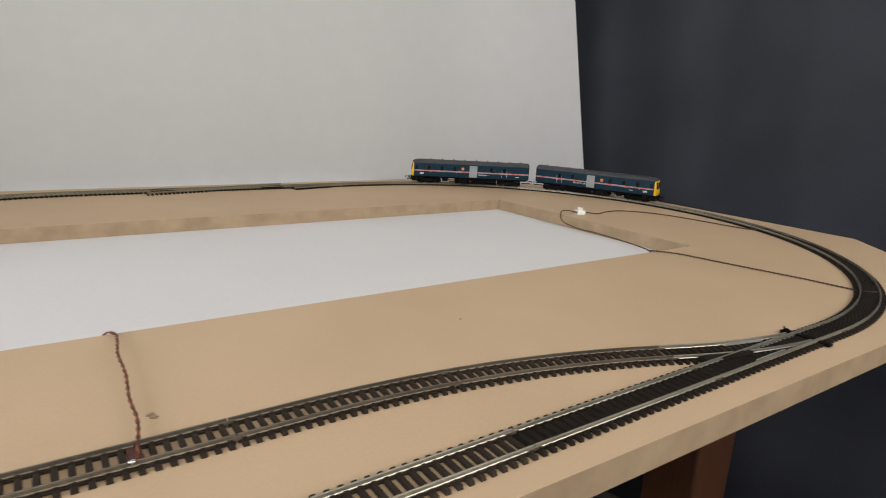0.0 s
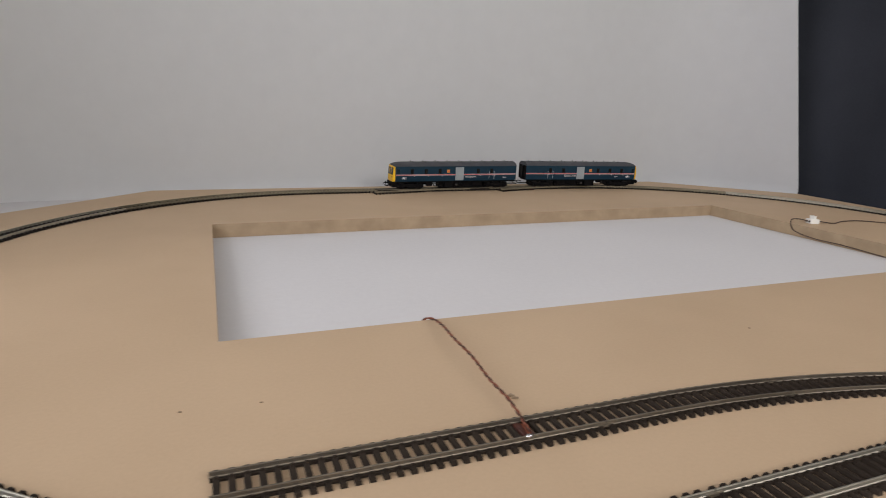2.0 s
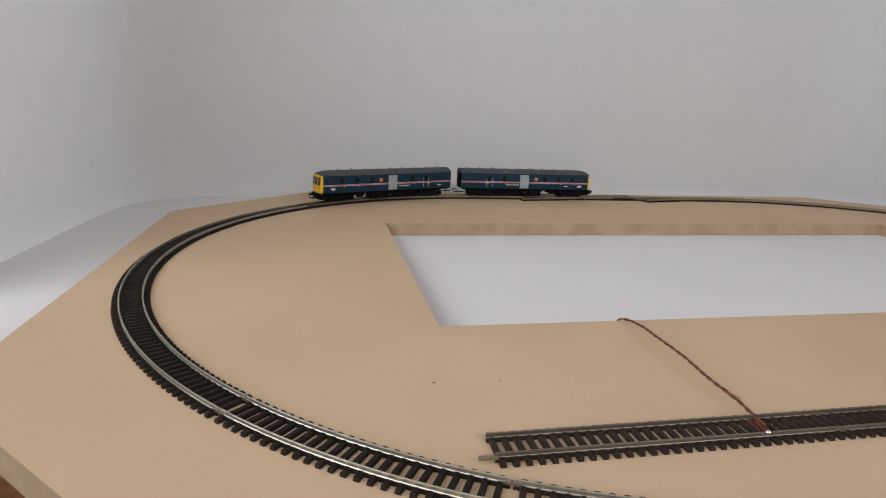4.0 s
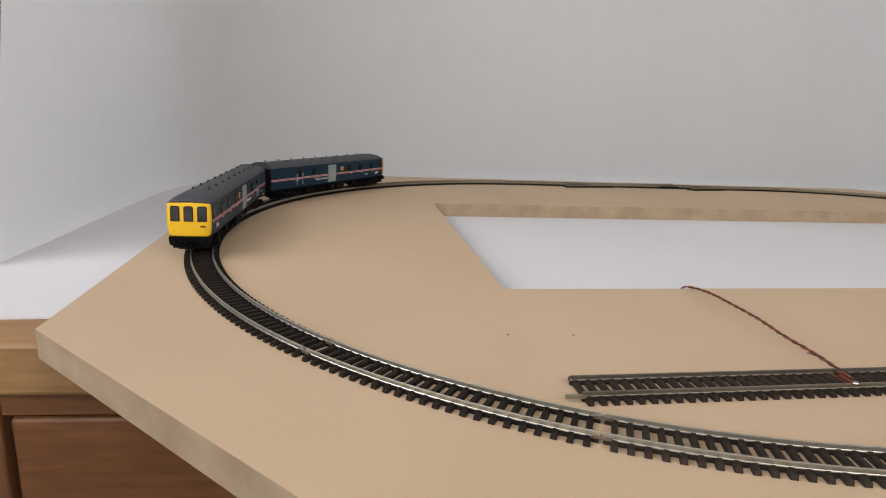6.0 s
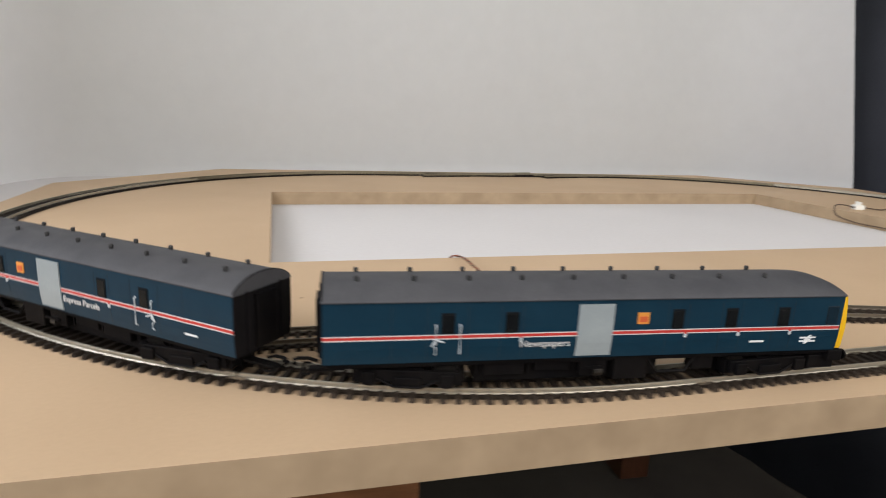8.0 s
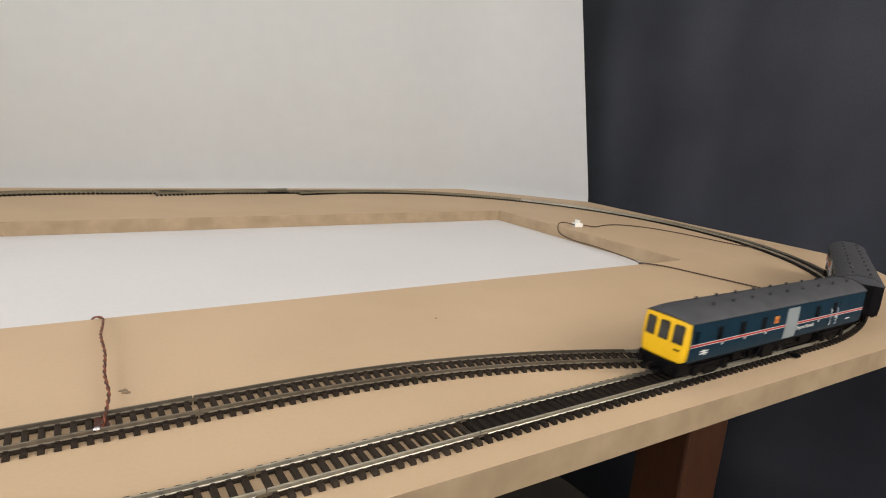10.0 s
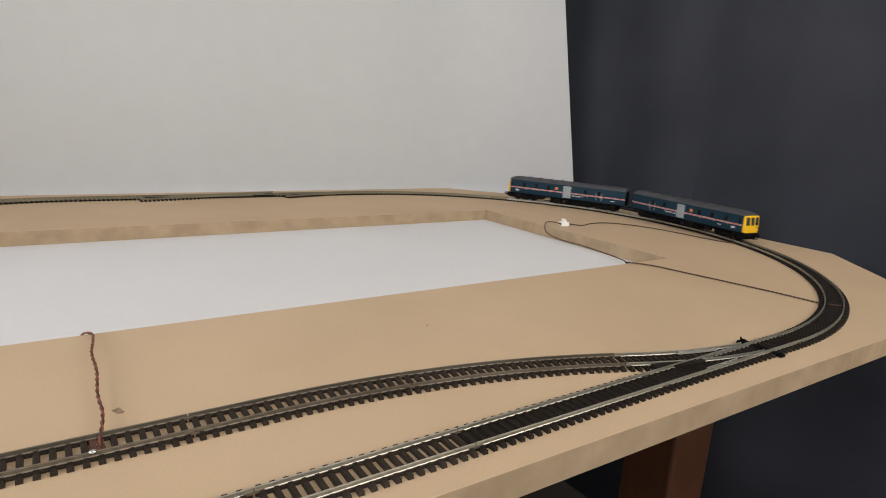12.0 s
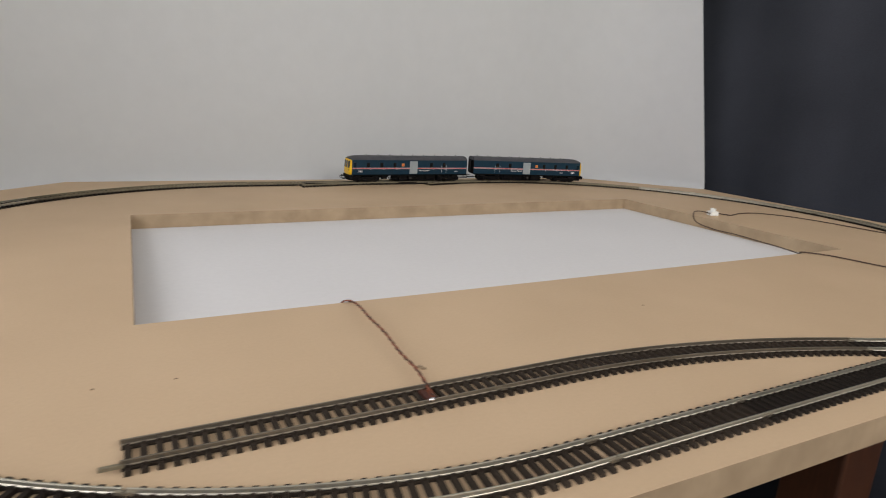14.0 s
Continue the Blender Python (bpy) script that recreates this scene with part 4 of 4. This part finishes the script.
    for s in (1, -1):
        y0, y1 = sorted((s * (W - 0.0048), s * (W - 0.0034)))
        part("solebar", boxed(a + 0.004, b - 0.004, y0, y1, Z0 - 0.0030, Z0 + 0.0006), BLACK, frame_top)
        for x0, x1, z, inset in ((-0.055, -0.036, 0.0058, 0.0050), (-0.031, -0.014, 0.0068, 0.0060), (-0.010, 0.003, 0.0050, 0.0040), (0.006, 0.022, 0.0030, 0.0026), (0.046, 0.057, 0.0056, 0.0046)):
            y0, y1 = sorted((s * (W - inset - 0.0060), s * (W - inset)))
            part("equipment_box", boxed(x0, x1, y0, y1, z, Z0 - 0.0010, bevel=0.0005), BLACK, frame_top)
        for x in (-0.0335, -0.0120):
            y0, y1 = sorted((s * (W - 0.0070), s * (W - 0.0062)))
            part("hanger", boxed(x - 0.0005, x + 0.0005, y0, y1, 0.0060, Z0 - 0.0010), BLACK, frame_top)
        bm = bmesh.new()
        yb = s * (W - 0.0040)
        tube(bm, [(0.022, yb, Z0 - 0.002), (0.028, yb, 0.0056), (0.042, yb, 0.0056), (0.047, yb, Z0 - 0.002)], 0.0008)
        part("truss_bar", bm, BLACK, frame_top)
        bm = cylinder(bmesh.new(), (-0.004, yb, 0.0072), (0.0, yb, 0.0072), 0.0024, 12)
        part("gas_bottle", bm, WHEEL, frame_top, "small grey cylinder")
    # buffers, beam and couplings
    part("buffer_beam", boxed(b - 0.002, b + 0.0058, -W + 0.0014, W - 0.0014, Z0 - 0.0062, Z0 - 0.0006, bevel=0.0005), BLACK, frame_top)
    part("valance", boxed(b - 0.010, b + 0.0042, -W + 0.0040, W - 0.0040, 0.0042, Z0 - 0.0040, bevel=0.0006), BLACK, frame_top)
    for y in (-0.0118, 0.0118):
        bm = cylinder(bmesh.new(), (b + 0.004, y, 0.0103), (b + 0.0098, y, 0.0103), 0.0011, 12)
        cylinder(bm, (b + 0.0096, y, 0.0103), (b + 0.0105, y, 0.0103), 0.0026, 16)
        part("buffer", bm, BLACK, frame_top)
    for d, x in ((1, b + 0.0052), (-1, a)):
        bm = bmesh.new()
        box(bm, min(x - d * 0.010, x + d * 0.0065), max(x - d * 0.010, x + d * 0.0065), -0.0022, 0.0022, 0.0058, 0.0070)
        tube(bm, [(x + d * 0.002, 0, 0.0096), (x + d * 0.006, 0, 0.0112), (x + d * 0.0108, 0, 0.0114), (x + d * 0.0124, 0, 0.0108), (x + d * 0.0126, 0, 0.0094), (x + d * 0.0114, 0, 0.0086)], 0.0008)
        tube(bm, [(x + d * 0.005, -0.006, 0.0064), (x + d * 0.0085, -0.006, 0.0066), (x + d * 0.0085, 0.006, 0.0066), (x + d * 0.005, 0.006, 0.0064)], 0.0006)
        part("coupling", bm, BLACK, frame_top, "black hook coupling")
    bogies = []
    for px in (-PIVOT, PIVOT):
        bogies.append(bogie(top, px))
    return top, bogies


def bogie(parent, px):
    bm = boxed(-0.0250, 0.0250, -0.0060, 0.0060, 0.0020, 0.0110, bevel=0.0004)
    ob = part("bogie", bm, BLACK, parent, "black four-wheeled bogie")
    part("bolster", boxed(-0.0060, 0.0060, -0.0118, 0.0118, 0.0060, 0.0104), BLACK, ob)
    for x in (-0.0225, 0.0225):
        part("headstock", boxed(x - 0.0015, x + 0.0015, -0.0117, 0.0117, 0.0030, 0.0096), BLACK, ob)
    for s in (1, -1):
        y0, y1 = sorted((s * 0.0118, s * 0.0140))
        part("side_frame", boxed(-0.0225, 0.0225, y0, y1, 0.0040, 0.0100, bevel=0.0004), BLACK, ob)
        for x in (-0.0170, 0.0170):
            y0, y1 = sorted((s * 0.0132, s * 0.0156))
            part("axle_box", boxed(x - 0.0030, x + 0.0030, y0, y1, 0.0032, 0.0092, bevel=0.0005), BLACK, ob)
        y0, y1 = sorted((s * 0.0130, s * 0.0150))
        part("spring", boxed(-0.0062, 0.0062, y0, y1, 0.0030, 0.0072, bevel=0.0006), BLACK, ob)
        bm = tube(bmesh.new(), [(-0.013, s * 0.0146, 0.0062), (-0.006, s * 0.0146, 0.0026), (0.006, s * 0.0146, 0.0026), (0.013, s * 0.0146, 0.0062)], 0.0006)
        part("spring_hanger", bm, BLACK, ob)
    ob.location = (px, 0, 0)
    for x in (-0.0170, 0.0170):
        bm = bmesh.new()
        for s in (1, -1):
            cylinder(bm, (x, s * 0.0072, 0.0060), (x, s * 0.0096, 0.0060), 0.0060, 24)
            cylinder(bm, (x, s * 0.0066, 0.0060), (x, s * 0.0073, 0.0060), 0.0067, 24)
        cylinder(bm, (x, -0.0120, 0.0060), (x, 0.0120, 0.0060), 0.0010, 8)
        part("wheelset", bm, WHEEL, ob, "metal wheels on an axle")
    return ob


small_things()
LEAD, LEAD_BOGIES = car("Newspapers", "dark blue parcels railcar with yellow cab, lettered Newspapers")
TAIL, TAIL_BOGIES = car("Express Parcels", "dark blue parcels railcar with yellow cab, lettered Express Parcels")

# ---- track pieces last ----
main_line()
front_turnout()
siding()
back_points()


# ---- the train runs round the oval ----
# seconds, and how far the front of the leading car has come along the oval
RUN = [(0.0, -0.110), (0.5, 0.010), (1.0, 0.123), (1.5, 0.236), (2.0, 0.366), (2.5, 0.490), (3.0, 0.598), (3.5, 0.693), (4.0, 0.785), (4.2, 0.824),
       (4.6, 0.906), (5.3, 1.074), (5.9, 1.248), (6.3, 1.376), (6.5, 1.444), (6.7, 1.511), (7.2, 1.6755), (7.5, 1.779), (8.2, 2.021), (8.5, 2.128), (9.0, 2.309), (9.2, 2.379),
       (11.3, 3.142), (11.5, 3.210), (12.0, 3.378), (12.5, 3.540), (13.0, 3.706), (13.5, 3.871), (14.0, 4.034)]


def run(t):
    """Smooth distance at t (cubic with the mean slopes of the neighbours)."""
    k = max(i for i in range(len(RUN) - 1) if RUN[i][0] <= t + 1e-9)

    def slope(i):
        i0, i1 = max(0, i - 1), min(len(RUN) - 1, i + 1)
        return (RUN[i1][1] - RUN[i0][1]) / (RUN[i1][0] - RUN[i0][0])
    (t0, s0), (t1, s1) = RUN[k], RUN[k + 1]
    h = t1 - t0
    u = (t - t0) / h
    return (2 * u ** 3 - 3 * u * u + 1) * s0 + (u ** 3 - 2 * u * u + u) * h * slope(k) + (3 * u * u - 2 * u ** 3) * s1 + (u ** 3 - u * u) * h * slope(k + 1)


def car_pose(s_mid, forward):
    f, fa = on_loop(s_mid + PIVOT * forward)
    r, ra = on_loop(s_mid - PIVOT * forward)
    d = f - r
    a = math.atan2(d.y, d.x)
    mid = (f + r) / 2
    wheel_turns = []
    for ang in (ra, fa):
        ang += 0 if forward > 0 else math.pi
        wheel_turns.append(math.degrees((ang - a + math.pi) % (2 * math.pi) - math.pi))
    return pose(mid.x, mid.y, RAIL_Z, 0, 0, math.degrees(a)), wheel_turns


def end_place(s_mid, forward):
    """Where the gangway end of a car lies."""
    m, _ = car_pose(s_mid, forward)
    return m @ Vector((-HALF_CAR, 0, 0))


def tail_mid(s_mid):
    """The second car's middle, so that the coupling keeps its length on curves too."""
    lead_end = end_place(s_mid, 1)
    low, high = s_mid - CAR - GAP - 0.02, s_mid - CAR - GAP + 0.02
    for _ in range(24):
        mid = (low + high) / 2
        if (end_place(mid, -1) - lead_end).length > GAP:
            low = mid
        else:
            high = mid
    return (low + high) / 2


def motions():
    times = [k / 10 for k in range(141)]
    for ob, trucks, forward in ((LEAD, LEAD_BOGIES, 1), (TAIL, TAIL_BOGIES, -1)):
        found = []
        for t in times:
            s_mid = run(t) - HALF_CAR
            found.append((t, *car_pose(s_mid if forward > 0 else tail_mid(s_mid), forward)))
        walk(ob, [(t, m) for t, m, _ in found])
        for j, truck in enumerate(trucks):
            walk(truck, [(t, pose((-PIVOT, PIVOT)[j], 0, 0, 0, 0, turns[j])) for t, _, turns in found])


motions()
